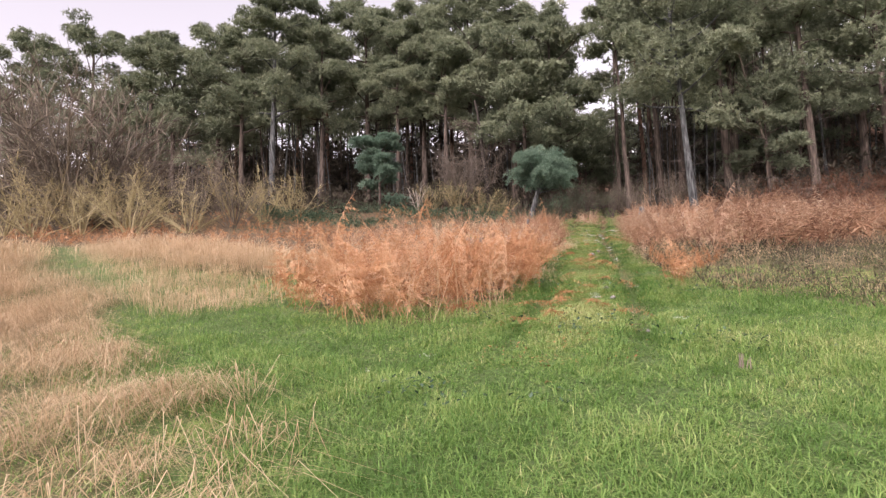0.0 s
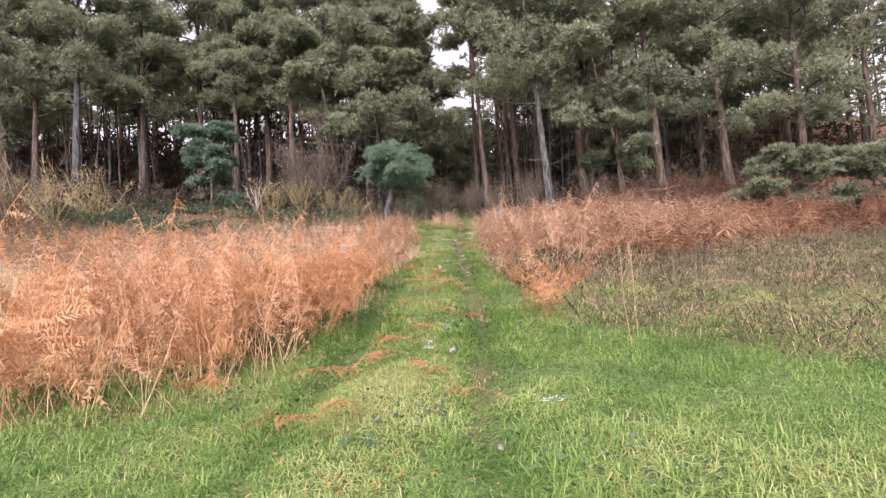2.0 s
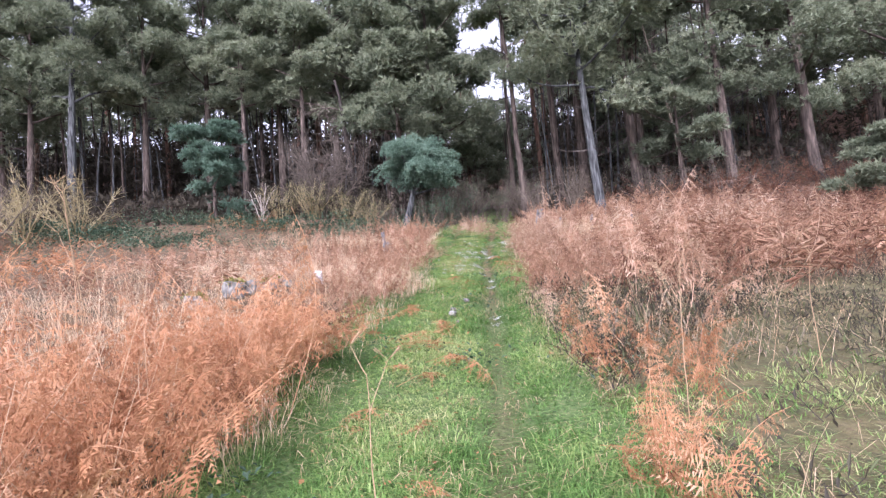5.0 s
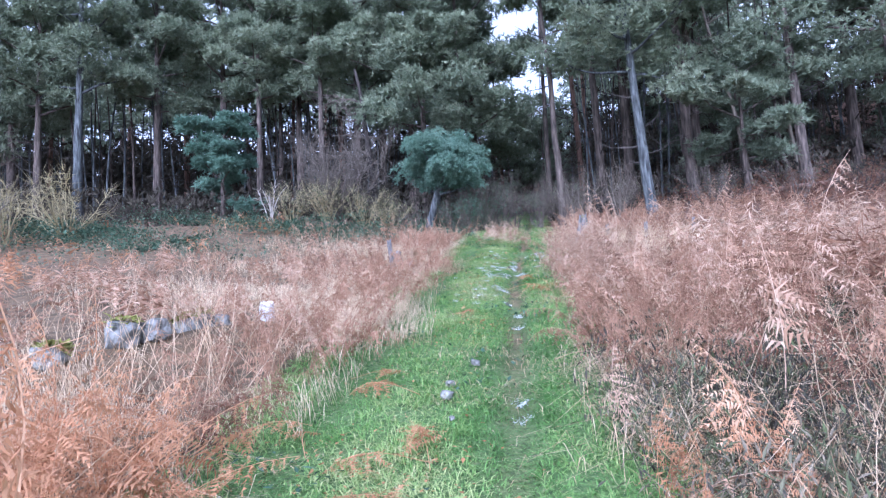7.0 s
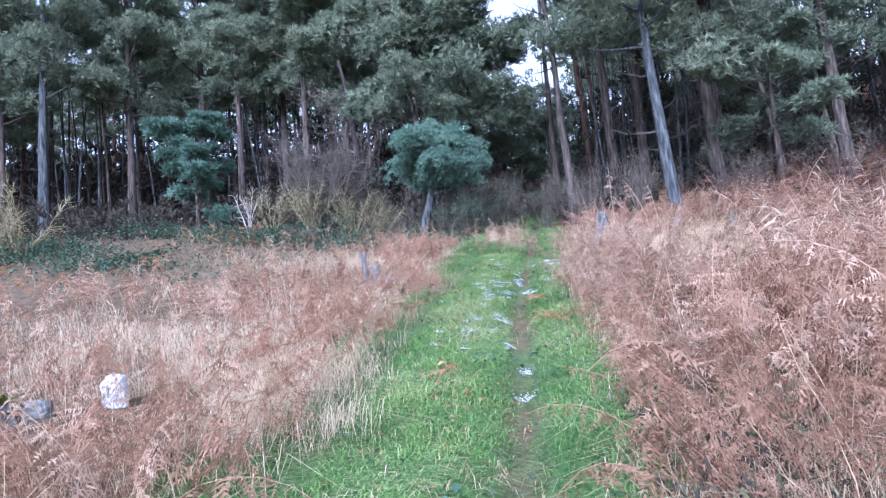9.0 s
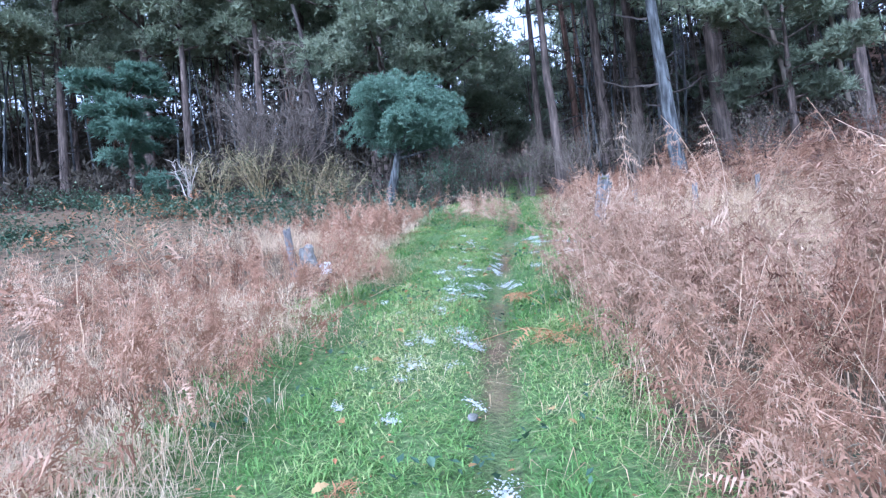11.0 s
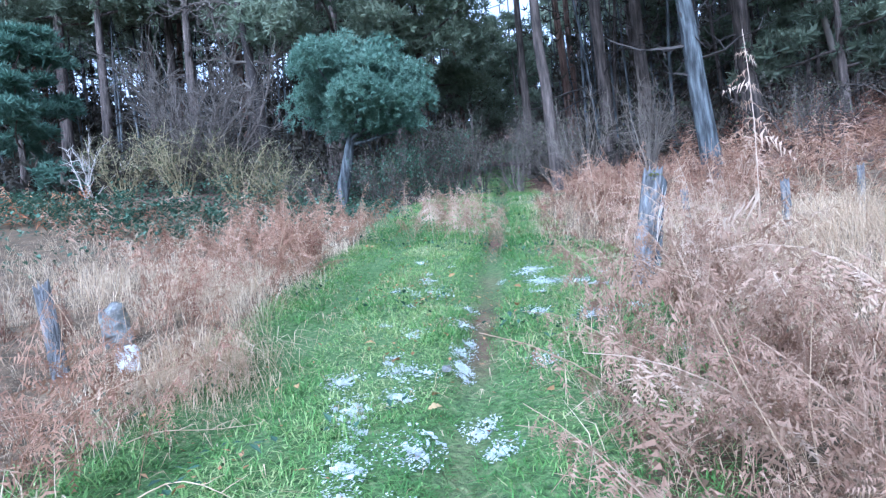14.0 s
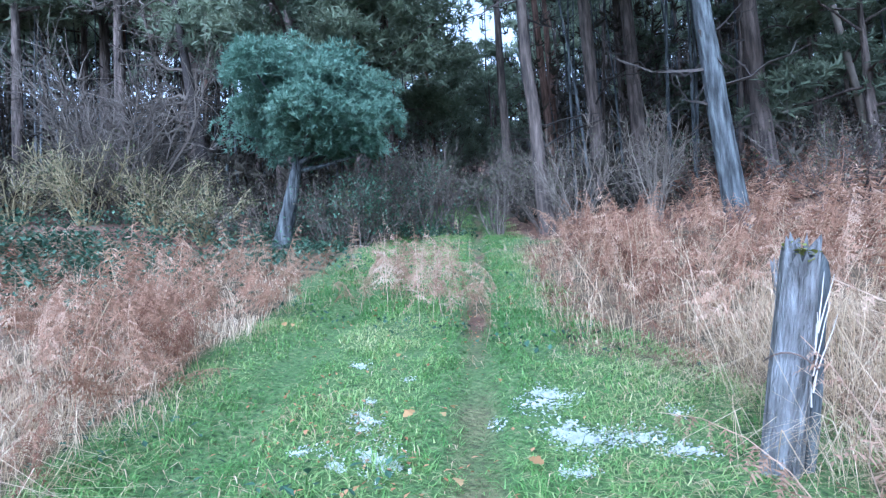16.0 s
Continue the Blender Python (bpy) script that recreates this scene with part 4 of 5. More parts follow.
FIELD = [(-30, -3), (30, -3), (30, 14), (5, 11), (3.5, 10.5), (1.2, 10), (-2, 9.5), (-2.8, 13), (-6, 15), (-12, 18), (-30, 20)]
STRIP = along(-2.1, 6, 52) + along(0.95, 52, 26) + [(8.3, 25.6), (8.6, 23.6), (8.0, 21.8)] + along(0.95, 20, 6)


def sward(name, label, poly, count, box, lengths, tone, hold, per=5):
    """Grass in tufts: blades lean out from the middle of their own tuft."""
    g = Geo()
    x, y = sample(poly, count // per, box)
    k = rng.uniform(size=len(x)) < hold(x, y)
    x, y = x[k], y[k]
    n = len(x)
    tn = tone(x, y, n)
    ln = rng.uniform(*lengths, n) * (0.5 + 0.8 * patchy(x, y, 2.6, 0.7) + 0.4 * (patchy(x, y, 6.5, 1.1) > 0.6))
    d = x - track(y)
    ln *= 1 - np.where(y > 15, 0.75, 0.55) * (np.exp(-(d / 0.15) ** 2) + 0.6 * np.exp(-((d + 1.36) / 0.17) ** 2)) * (y > 4.5)
    ox, oy = rng.normal(0, 0.04, (n, per)), rng.normal(0, 0.04, (n, per))
    lean = np.arctan2(oy, ox) + rng.normal(0, 0.7, (n, per)) + 0.8 * (patchy(x, y, 1.7, 0.3) - 0.5)[:, None]
    bx, by = (x[:, None] + ox).ravel(), (y[:, None] + oy).ravel()
    bl = (ln[:, None] * rng.uniform(0.6, 1.25, (n, per))).ravel()
    bt = np.clip(tn[:, None] + rng.normal(0, 0.13, (n, per)), 0, 1).ravel()
    m = len(bx)
    g.add(*blades(bx, by, bl, rng.uniform(0.004, 0.0085, m), rng.uniform(0.8, 2.2, m), bt, heading=lean.ravel()))
    n = int(1.2 * m)
    i = rng.integers(0, m, n)
    fx, fy = bx[i] + rng.normal(0, 0.05, n), by[i] + rng.normal(0, 0.05, n)
    a = rng.uniform(0, 6.28, n)
    w, h, b = rng.uniform(0.003, 0.006, n), rng.uniform(0.3, 0.8, n) * bl[i], rng.uniform(0.02, 0.1, n)
    root = np.stack([fx, fy, land(fx, fy) - 0.004], -1)
    side = np.stack([-np.sin(a), np.cos(a), 0 * a], -1) * w[:, None]
    tip = root + np.stack([np.cos(a) * b, np.sin(a) * b, h], -1)
    g.add(np.stack([root - side, root + side, tip], 1).reshape(-1, 3), np.arange(3 * n).reshape(-1, 3), np.repeat(np.clip(bt[i] + rng.normal(-0.04, 0.2, n), 0, 1), 3))
    return tagged(part(name, g, GRASS), label, "grass", kind="stuff")


def green(x, y, n):
    d = x - track(y)
    crest = (0.26 * np.exp(-((d + 0.68) / 0.35) ** 2) - 0.4 * np.exp(-((d - 0.03) / 0.22) ** 2) - 0.36 * np.exp(-((d + 1.38) / 0.22) ** 2)) * smooth(y, 4, 7)
    return 0.45 + 0.5 * (patchy(x, y, 1.5, 2.2) - 0.5) + 0.32 * (patchy(x, y, 4.7, 0.9) - 0.5) + 0.2 * (patchy(x, y, 0.6, 1.4) - 0.5) + crest + rng.normal(0, 0.16, n)


def off_hay(x, y):
    k = 1 - 0.75 * inside(x + 1.4 * (patchy(x, y, 1.3, 5) - 0.5), y + 1.4 * (patchy(x, y, 1.9, 2) - 0.5), HAY_FRONT) - 0.3 * inside(x, y, HERBS_RIGHT)
    far = np.hypot(x - 1.0, y - 3.5)
    return k * np.clip(1.35 - 0.14 * far, 0.07, 1)


sward("field_grass", "short wet green meadow grass", FIELD, 760000, (-14, 14, -1, 15), (0.05, 0.12), green, off_hay)
sward("track_grass", "green grass growing along the rutted track", STRIP, 1250000, (0, 15, 6, 52), (0.04, 0.085), green, lambda x, y: np.clip(1.3 - 0.03 * y, 0.15, 1))


def hay(name, label, poly, count, lengths, keep=None, box=None, width=(0.002, 0.0055), tone=0.55, bends=(0.3, 1.8), clump=0):
    g = Geo()
    x, y = sample(poly, count // max(1, clump), box)
    x, y = x + rng.normal(0, 0.22, len(x)), y + rng.normal(0, 0.22, len(x))
    if keep is None:
        x, y = x + 1.4 * (patchy(x, y, 1.1, 4) - 0.5), y + 1.4 * (patchy(x, y, 1.7, 6) - 0.5)
    k = rng.uniform(size=len(x)) < (np.clip(patchy(x, y, 2.0, 1.9) * 2.2 - 0.25, 0, 1) if keep is None else keep(x, y))
    x, y = x[k], y[k]
    lean = None
    if clump:
        sway = 6.0 * patchy(x, y, 0.9, 2.1)
        ox, oy = rng.normal(0, 0.07, (2, len(x), clump))
        lean = (np.arctan2(oy, ox) + rng.normal(0, 0.5, ox.shape)).ravel()
        lean = np.where(rng.uniform(size=len(lean)) < 0.5, np.repeat(sway, clump) + rng.normal(0, 0.6, len(lean)), lean)
        x, y = (x[:, None] + ox).ravel(), (y[:, None] + oy).ravel()
    n = len(x)
    g.add(*blades(x, y, rng.uniform(*lengths, n) * (0.55 + 0.9 * patchy(x, y, 2.3, 0.8)), rng.uniform(*width, n), rng.uniform(*bends, n), np.clip(tone + rng.normal(0, 0.22, n), 0, 1), 1.3, lean))
    return tagged(part(name, g, HAY), label, "grass", kind="stuff")


hay("tussock_grass", "tall pale dry tussock grass in the field", HAY_FRONT, 210000, (0.3, 0.62), box=(-14, -0.5, 0, 20), width=(0.003, 0.0065), bends=(0.8, 2.3), clump=18)
hay("meadow_edge_grass", "pale dry grass at the far side of the field", HAY_FRONT, 40000, (0.4, 0.8), box=(-40, -10, 10, 34), width=(0.012, 0.025))
hay("feathery_grass", "tall cream-coloured feathery grass", HAY_BACK, 30000, (0.4, 0.8), keep=lambda x, y: np.ones(len(x)), width=(0.006, 0.012), tone=0.75)
hay("straw_patch", "cream-coloured dead grass beside the orange bracken", STRAW_PATCH, 26000, (0.25, 0.55), width=(0.004, 0.009), tone=0.62, keep=lambda x, y: 0.08 + 0.92 * (patchy(x, y, 1.6, 0.8) + 0.3 * patchy(x, y, 4.3, 0.3) > 0.62))
hay("yellow_tussock", "low yellow-green grass tussock at the track edge", [(4.0, 21.9), (4.3, 21.7), (4.65, 21.9), (4.6, 22.3), (4.3, 22.5), (4.0, 22.3)], 3500, (0.2, 0.4), bends=(0.8, 2.0), tone=0.45, keep=lambda x, y: np.ones(len(x)))
hay("track_hay", "pale dead grass leaning over the track edge", BRACKEN_LEFT, 500000, (0.22, 0.5), box=(-3, 8.5, 10, 30), keep=lambda x, y: smooth(y, 9, 14) * (0.1 + 0.9 * straw(x, y)) * np.exp(-np.clip(track(y) - 1.5 - x, 0, 9) / 1.8), tone=0.82, clump=22)
hay("bank_hay", "pale dead grass under the bracken of the bank", BRACKEN_RIGHT, 60000, (0.2, 0.55), box=(3, 12, 9, 30), keep=lambda x, y: 0.7 * ~inside(x, y, CLEARING) * np.exp(-np.clip(x - track(y) - 0.7, 0, 9) / 1.4))
hay("post_hay", "tall pale dead grass round an old fence post", HAY_POST, 26000, (0.45, 0.95), keep=lambda x, y: 0.12 + 0.88 * (patchy(x, y, 3.4, 1.0) > 0.5), tone=0.6, bends=(0.5, 2.0), width=(0.002, 0.0045))


def herbs():
    """Withered herbs and brambles beside the field: twiggy stems with small crumpled leaves."""
    g = Geo()
    x, y = sample(HERBS_RIGHT, 7500)
    ex, ey = sample(BRACKEN_RIGHT, 12000, (4, 9.5, 10, 17))
    k = (ex - track(ey) < 4.6) & (rng.uniform(size=len(ex)) < 0.75 * smooth(17 - ey, 0, 2.5))
    x, y = np.concatenate([x, ex[k]]), np.concatenate([y, ey[k]])
    k = patchy(x, y, 1.7, 2.9) + 0.4 * (patchy(x, y, 4.4, 0.2) - 0.5) > 0.3
    x, y = x[k], y[k]
    for px, py in zip(x, y):
        h = rng.uniform(0.12, 0.3) + 0.2 * float(patchy(px, py, 1.9, 0.5))
        p = wander((px, py, float(land(px, py))), (rng.normal() * 1.0, rng.normal() * 1.0, 1), h, 4, 0.3)
        tone = np.clip(rng.uniform(0, 0.7) + 0.9 * (float(patchy(px, py, 2.3, 1.5)) - 0.45), 0, 1)
        g.add(*tube(p, np.linspace(0.004, 0.002, 5), 3), tone)
        c = p[rng.integers(1, 5, 7)] + rng.normal(size=(7, 3)) * 0.07
        scatter(g, HERB_SHAPE, c, turn_z(rng.uniform(0, 6.28, 7)) @ turn_x(rng.uniform(-1.3, 1.3, 7)), rng.uniform(0.3, 0.85, 7), np.clip(tone + rng.normal(0, 0.2, 7), 0, 1))
    return tagged(part("withered_herbs", g, HERB), "tangle of withered grey-brown herbs and dead stems", "herbs", kind="stuff")


herbs()


def bramble(name, poly, count, height, label):
    g = Geo()
    x, y = sample(poly, count)
    x, y = x + 2.0 * (patchy(x, y, 0.9, 3.2) - 0.5), y + 3.0 * (patchy(x, y, 0.7, 1.2) - 0.5)
    k = rng.uniform(size=len(x)) < 0.1 + (0.25 + 0.65 * (patchy(x, y, 1.3, 2.9) > 0.45)) * smooth(y, 26.5, 30)
    x, y = x[k], y[k]
    z = land(x, y) + height * patchy(x, y, 1.6, 0.2) * rng.uniform(0.2, 1, len(x))
    n = len(x)
    scatter(g, LEAF_SHAPE, np.stack([x, y, z], -1), turn_z(rng.uniform(0, 6.28, n)) @ turn_x(rng.uniform(-0.9, 0.9, n)), rng.uniform(0.5, 1.2, n), np.clip(rng.normal(0.55, 0.33, n), 0, 1))
    return tagged(part(name, g, BRAMBLE), label, "brambles", kind="stuff")


bramble("bramble_bank", [(5.2, 30), (4.4, 33.5), (-1, 35), (-6, 36), (-12, 35), (-10, 30), (-9, 25), (-3, 24), (1.5, 24.5), (3.3, 26.5)], 62000, 0.95, "low bank of green bramble and ivy leaves")
bramble("undergrowth", [(4.2, 30.2), (6.2, 30.2), (8.0, 32.6), (9.0, 34.0), (8, 36), (4, 36)], 14000, 0.5, "dark green bramble under the trees")

# straw and dead blades mixed into the track's green
hay("track_straw", "short dead straw-coloured grass mixed into the track", STRIP, 170000, (0.05, 0.15), bends=(0.9, 2.0), box=(0, 12, 6, 36), width=(0.003, 0.006), tone=0.45,
    keep=lambda x, y: 0.05 + 0.5 * (patchy(x, y, 2.1, 5.4) > 0.58) * (patchy(x, y, 7.0, 0.2) > 0.4) + 0.45 * smooth(np.abs(x - track(y) + 0.6), 1.0, 1.5))
hay("herb_straw", "flattened pale straw among the withered herbs", HERBS_RIGHT, 11000, (0.12, 0.35), bends=(1.3, 2.2), width=(0.003, 0.006), tone=0.45, box=(3.5, 13, 6, 15), keep=lambda x, y: 0.25 + 0.6 * (patchy(x, y, 1.8, 4.4) > 0.5))
hay("verge_straw", "flattened pale straw beside the track", BRACKEN_RIGHT, 24000, (0.12, 0.4), bends=(1.2, 2.2), width=(0.003, 0.006), tone=0.5, box=(3.5, 9.5, 10, 17), keep=lambda x, y: (0.2 + 0.7 * (patchy(x, y, 1.8, 4.4) > 0.45)) * smooth(17 - y, 0, 2.0) * (x - track(y) < 4.2))


# ---- small things ----
def fence_post(x, y, h, r, tilt, label, wire=True, moss=False):
    """A weathered split post: a many-sided stake with a ragged top, furrows and a loop of wire."""
    root = new("fence_post")
    tagged(root, label, "post", "old fence posts")
    root.matrix_basis = pose(x, y, float(land(x, y)) - 0.12, tilt[0], tilt[1], 0)
    sides, n = 40, 16
    a = np.linspace(0, 2 * np.pi, sides, endpoint=False)
    furrow = 1 + 0.06 * np.sin(a * 2 + 1) + 0.03 * np.sin(a * 3 + 0.4) + 0.022 * rng.normal(size=sides) - 0.07 * (np.arange(sides) % 13 == 4)
    v, t = [], []
    for i in range(n + 1):
        s = i / n
        top = (h + 0.12) * s + (0.03 * rng.normal(size=sides) + 0.04 * np.sin(a + 0.6) if i == n else 0)
        rr = r * furrow * (1 - 0.1 * s + 0.05 * np.sin(5 * s + 2 * a) * (1 - s) + 0.012 * rng.normal(size=sides))
        v.append(np.stack([rr * np.cos(a), rr * np.sin(a), np.zeros(sides) + top], -1))
    v.append(np.array([[0, 0, h + 0.09]]))
    for i in range(n):
        for j in range(sides):
            k = (j + 1) % sides
            t += [(i * sides + j, i * sides + k, (i + 1) * sides + k), (i * sides + j, (i + 1) * sides + k, (i + 1) * sides + j)]
    t += [(n * sides + j, n * sides + (j + 1) % sides, (n + 1) * sides) for j in range(sides)]
    g = Geo()
    g.add(np.concatenate(v), t)
    part("stake", g, POST, root)
    if moss:
        # the half that has split away on one side
        b = Geo()
        ring = np.array([(-0.03, -0.05), (0.01, -0.062), (0.038, -0.03), (0.042, 0.03), (0.012, 0.062), (-0.03, 0.05)])
        zs = np.linspace(0, h + 0.11, 12)
        rows = [np.column_stack([ring * (1 + 0.08 * rng.normal(size=(6, 1))) + [r * 1.12 + 0.012 * np.sin(5 * z), 0], z + (0.035 * rng.normal(size=6) if i == 11 else np.zeros(6))]) for i, z in enumerate(zs)]
        rows.append(np.array([[r * 1.1, 0, h + 0.06]]))
        ts = [q for i in range(11) for j in range(6) for q in ((i * 6 + j, i * 6 + (j + 1) % 6, i * 6 + 6 + (j + 1) % 6), (i * 6 + j, i * 6 + 6 + (j + 1) % 6, i * 6 + 6 + j))] + [(66 + j, 66 + (j + 1) % 6, 72) for j in range(6)]
        b.add(np.concatenate(rows), ts)
        part("split_slab", b, BARK_GREY, root, "dark split half of the post")
        c = Geo()
        for i in range(7):
            z = rng.uniform(0.35, 0.8) * h
            c.add(*tube(wander((r * 0.72 + 0.01 * rng.normal(), -0.06 + 0.01 * rng.normal(), z), (0.02, -0.02, 1), rng.uniform(0.15, 0.4), 4, 0.05), np.linspace(0.005, 0.0015, 5), 4), 0.9)
        tagged(part("split_edge", c, PALE_WOOD, root, "pale splinters along the crack"), kind="stuff")
    if wire:
        w = Geo()
        aa = np.linspace(0, 2 * np.pi * 1.1, 24)
        w.add(*tube(np.stack([(r * 1.2) * np.cos(aa), (r * 1.2) * np.sin(aa), h * 0.62 + 0.03 * np.sin(aa * 2)], -1), np.full(24, 0.004), 5))
        part("wire_loop", w, WIRE, root, "rusty loop of fence wire")
    if moss:
        m = Geo()
        d = rng.normal(size=(60, 3)) * [r * 0.4, r * 0.4, 0.012] + [0, 0, h + 0.105]
        scatter(m, LEAF_SHAPE, d, turn_z(rng.uniform(0, 6.28, 60)) @ turn_x(rng.uniform(-0.6, 0.6, 60)), rng.uniform(0.3, 0.6, 60), np.full(60, 0.5))
        part("moss_cap", m, MOSS, root, "yellow-green moss on the post top")
    return root


fence_post(7.85, 23.12, 1.0, 0.09, (2, 11), "stout split grey fence post with a mossy top", True, True)
fence_post(10.0, 23.9, 0.68, 0.05, (-2, 3), "short weathered grey fence post in dead grass", False)
fence_post(9.3, 24.6, 0.6, 0.045, (2, -3), "short weathered grey fence post in dead grass", False)
fence_post(11.8, 24.8, 0.62, 0.045, (0, 4), "short weathered grey fence post in dead grass", False)
fence_post(3.45, 22.5, 0.62, 0.05, (2, -6), "leaning pale weathered post in the bracken", False)


def rock(x, y, size, label, sunk=0.35, top=0.0, material=ROCK, moss=0):
    """A weathered block: a cube split fine, roughened and flattened into facets."""
    bm = bmesh.new()
    bmesh.ops.create_icosphere(bm, subdivisions=4 if max(size) > 0.08 else 2, radius=1.0)
    off = Vector(rng.uniform(-50, 50, 3))
    for v in bm.verts:
        c = v.co.copy()
        m = max(abs(c.x), abs(c.y), abs(c.z))
        c = c.lerp(c / m * 0.8, 0.55)
        c *= 1 + 0.28 * noise.noise(c * 1.3 + off) + 0.12 * abs(noise.noise(c * 3 + off)) + 0.05 * noise.noise(c * 9 + off)
        v.co = Vector((c.x * size[0], c.y * size[1], c.z * size[2]))
    me = bpy.data.meshes.new("rock")
    bm.to_mesh(me)
    bm.free()
    me.materials.append(material)
    ob = new("rock", me)
    ob.matrix_basis = pose(x, y, float(land(x, y)) + size[2] * (1 - 2 * sunk) + top, rng.uniform(-10, 10), rng.uniform(-10, 10), rng.uniform(0, 360))
    if moss:
        tops = [v.co for v in me.vertices if v.normal.z > 0.55]
        at = np.array([tops[i] for i in rng.integers(0, len(tops), moss * 6)])
        at = at[at[:, 0] < 0.5 * size[0] * rng.uniform(0.2, 1.6, len(at))]
        g = Geo()
        n = len(at)
        scatter(g, LEAF_SHAPE, at + [0, 0, 0.016], turn_z(rng.uniform(0, 6.28, n)) @ turn_x(rng.uniform(-0.5, 0.7, n)), rng.uniform(0.5, 1.1, n), np.full(n, 0.5))
        tagged(part("moss", g, MOSS, ob, "cushion of yellow-green moss"), kind="stuff")
    return tagged(ob, label, "rock", "field stones")


rock(0.78, 15.35, (0.18, 0.16, 0.14), "grey limestone block with lichen among dead bracken", 0.2, moss=12)
rock(1.02, 15.48, (0.13, 0.13, 0.12), "grey limestone block with lichen among dead bracken", 0.2)
rock(1.18, 16.1, (0.2, 0.16, 0.13), "limestone block under yellow-green moss", 0.15, moss=90)
rock(1.4, 16.25, (0.11, 0.1, 0.09), "pale lichen-covered limestone block", 0.15, 0.03)
rock(0.36, 14.95, (0.16, 0.14, 0.11), "limestone block with yellow-green moss", 0.25, moss=40)
rock(1.9, 16.3, (0.085, 0.08, 0.12), "frost-white stone standing in the dead bracken", 0.1, 0.0, ROCK_FROST)
rock(3.84, 22.55, (0.08, 0.07, 0.1), "pale frosted stone at the track's edge", 0.1, 0.0, ROCK_FROST)
rock(3.56, 23.1, (0.13, 0.11, 0.19), "grey stone half hidden by dead bracken", 0.12)
for x, y, s in ((2.52, 8.95, 0.05), (2.35, 8.05, 0.045), (2.56, 9.1, 0.03), (3.62, 13.9, 0.06), (3.68, 14.15, 0.045), (3.6, 13.5, 0.03), (3.95, 14.6, 0.05), (2.1, 6.0, 0.03), (4.9, 17.6, 0.04), (5.9, 21.8, 0.035)):
    rock(x, y, (s * 0.9, s * 0.7, s * 0.6), "small pale stone in the wheel rut", 0.3, 0.03)


def frost(x, y, rx, ry, n, label="patch of white frost on green grass"):
    """Frost on the grass: a broken crust of lumpy scraps between the blades, with flakes that cling to them."""
    g = Geo()
    m = 24
    u, w = np.meshgrid(np.linspace(-1.25, 1.25, m + 1), np.linspace(-1.25, 1.25, m + 1))
    px = x + rx * u + rng.normal(0, 0.015 * rx, u.shape)
    py = y + ry * w + rng.normal(0, 0.015 * ry, u.shape)
    pz = land(px, py) + 0.004 + 0.014 * patchy(px, py, 40.0, 0.9) + rng.normal(0, 0.004, u.shape)
    edge = np.hypot(u, w) + 0.9 * (patchy(px, py, 19.0, n * 0.37) - 0.5) + 0.9 * (patchy(px, py, 47.0, 1.0) - 0.5)
    i, j = np.nonzero(edge[:-1, :-1] + rng.normal(0, 0.18, (m, m)) < 0.33)
    a = i * (m + 1) + j
    if len(a):
        t = np.concatenate([np.stack([a, a + 1, a + m + 2], -1), np.stack([a, a + m + 2, a + m + 1], -1)])
        g.add(np.stack([px, py, pz], -1).reshape(-1, 3), t)
    k = n * 9
    a, q = rng.uniform(0, 6.28, k), rng.uniform(0, 1, k) ** 0.6 * 1.15
    fx, fy = x + rx * q * np.cos(a), y + ry * q * np.sin(a)
    z = land(fx, fy) + rng.uniform(0.006, 0.035, k)
    scatter(g, LEAF_SHAPE, np.stack([fx, fy, z], -1), turn_z(rng.uniform(0, 6.28, k)) @ turn_x(rng.uniform(-0.5, 0.5, k)), rng.uniform(0.08, 0.22, k), np.full(k, 0.5))
    return tagged(part("frost_patch", g, SNOW), label, "frost", "frost patches", "stuff")


for x, y, rx, ry, n in ((7.19, 24.13, 0.2, 0.16, 40), (7.21, 23.59, 0.17, 0.12, 34), (7.44, 23.56, 0.16, 0.1, 30), (7.57, 23.37, 0.14, 0.08, 18), (7.01, 23.32, 0.1, 0.06, 14), (7.79, 23.72, 0.07, 0.06, 10), (6.15, 23.73, 0.13, 0.2, 24),
                        (6.12, 24.10, 0.1, 0.1, 10), (6.85, 24.05, 0.05, 0.08, 8), (6.17, 25.10, 0.08, 0.1, 6), (6.02, 21.95, 0.07, 0.2, 26), (5.68, 21.77, 0.16, 0.14, 22), (5.32, 21.36, 0.12, 0.2, 26), (5.27, 21.76, 0.12, 0.1, 16),
                        (6.51, 21.75, 0.1, 0.12, 20), (7.15, 23.61, 0.14, 0.16, 20), (7.13, 22.51, 0.15, 0.12, 18), (6.17, 22.70, 0.12, 0.14, 12), (5.79, 22.51, 0.1, 0.14, 12), (5.58, 21.46, 0.1, 0.1, 12), (7.50, 21.19, 0.13, 0.12, 22),
                        (7.35, 21.45, 0.1, 0.08, 14), (7.22, 24.25, 0.1, 0.14, 14), (5.09, 19.08, 0.1, 0.16, 36), (5.03, 19.84, 0.08, 0.16, 18), (5.47, 20.47, 0.12, 0.12, 14), (4.82, 18.93, 0.08, 0.1, 12), (5.21, 20.27, 0.1, 0.12, 12),
                        (7.13, 23.73, 0.14, 0.22, 14), (5.15, 18.84, 0.06, 0.08, 10), (4.78, 16.44, 0.1, 0.06, 12), (4.96, 17.85, 0.08, 0.1, 6), (4.11, 13.62, 0.08, 0.05, 8), (2.31, 9.42, 0.1, 0.08, 10), (2.21, 8.38, 0.06, 0.05, 8),
                        (2.70, 6.67, 0.12, 0.08, 10), (-0.17, 5.97, 0.08, 0.06, 6), (-0.73, 5.57, 0.06, 0.05, 6)):
    frost(x, y, rx, ry, n)
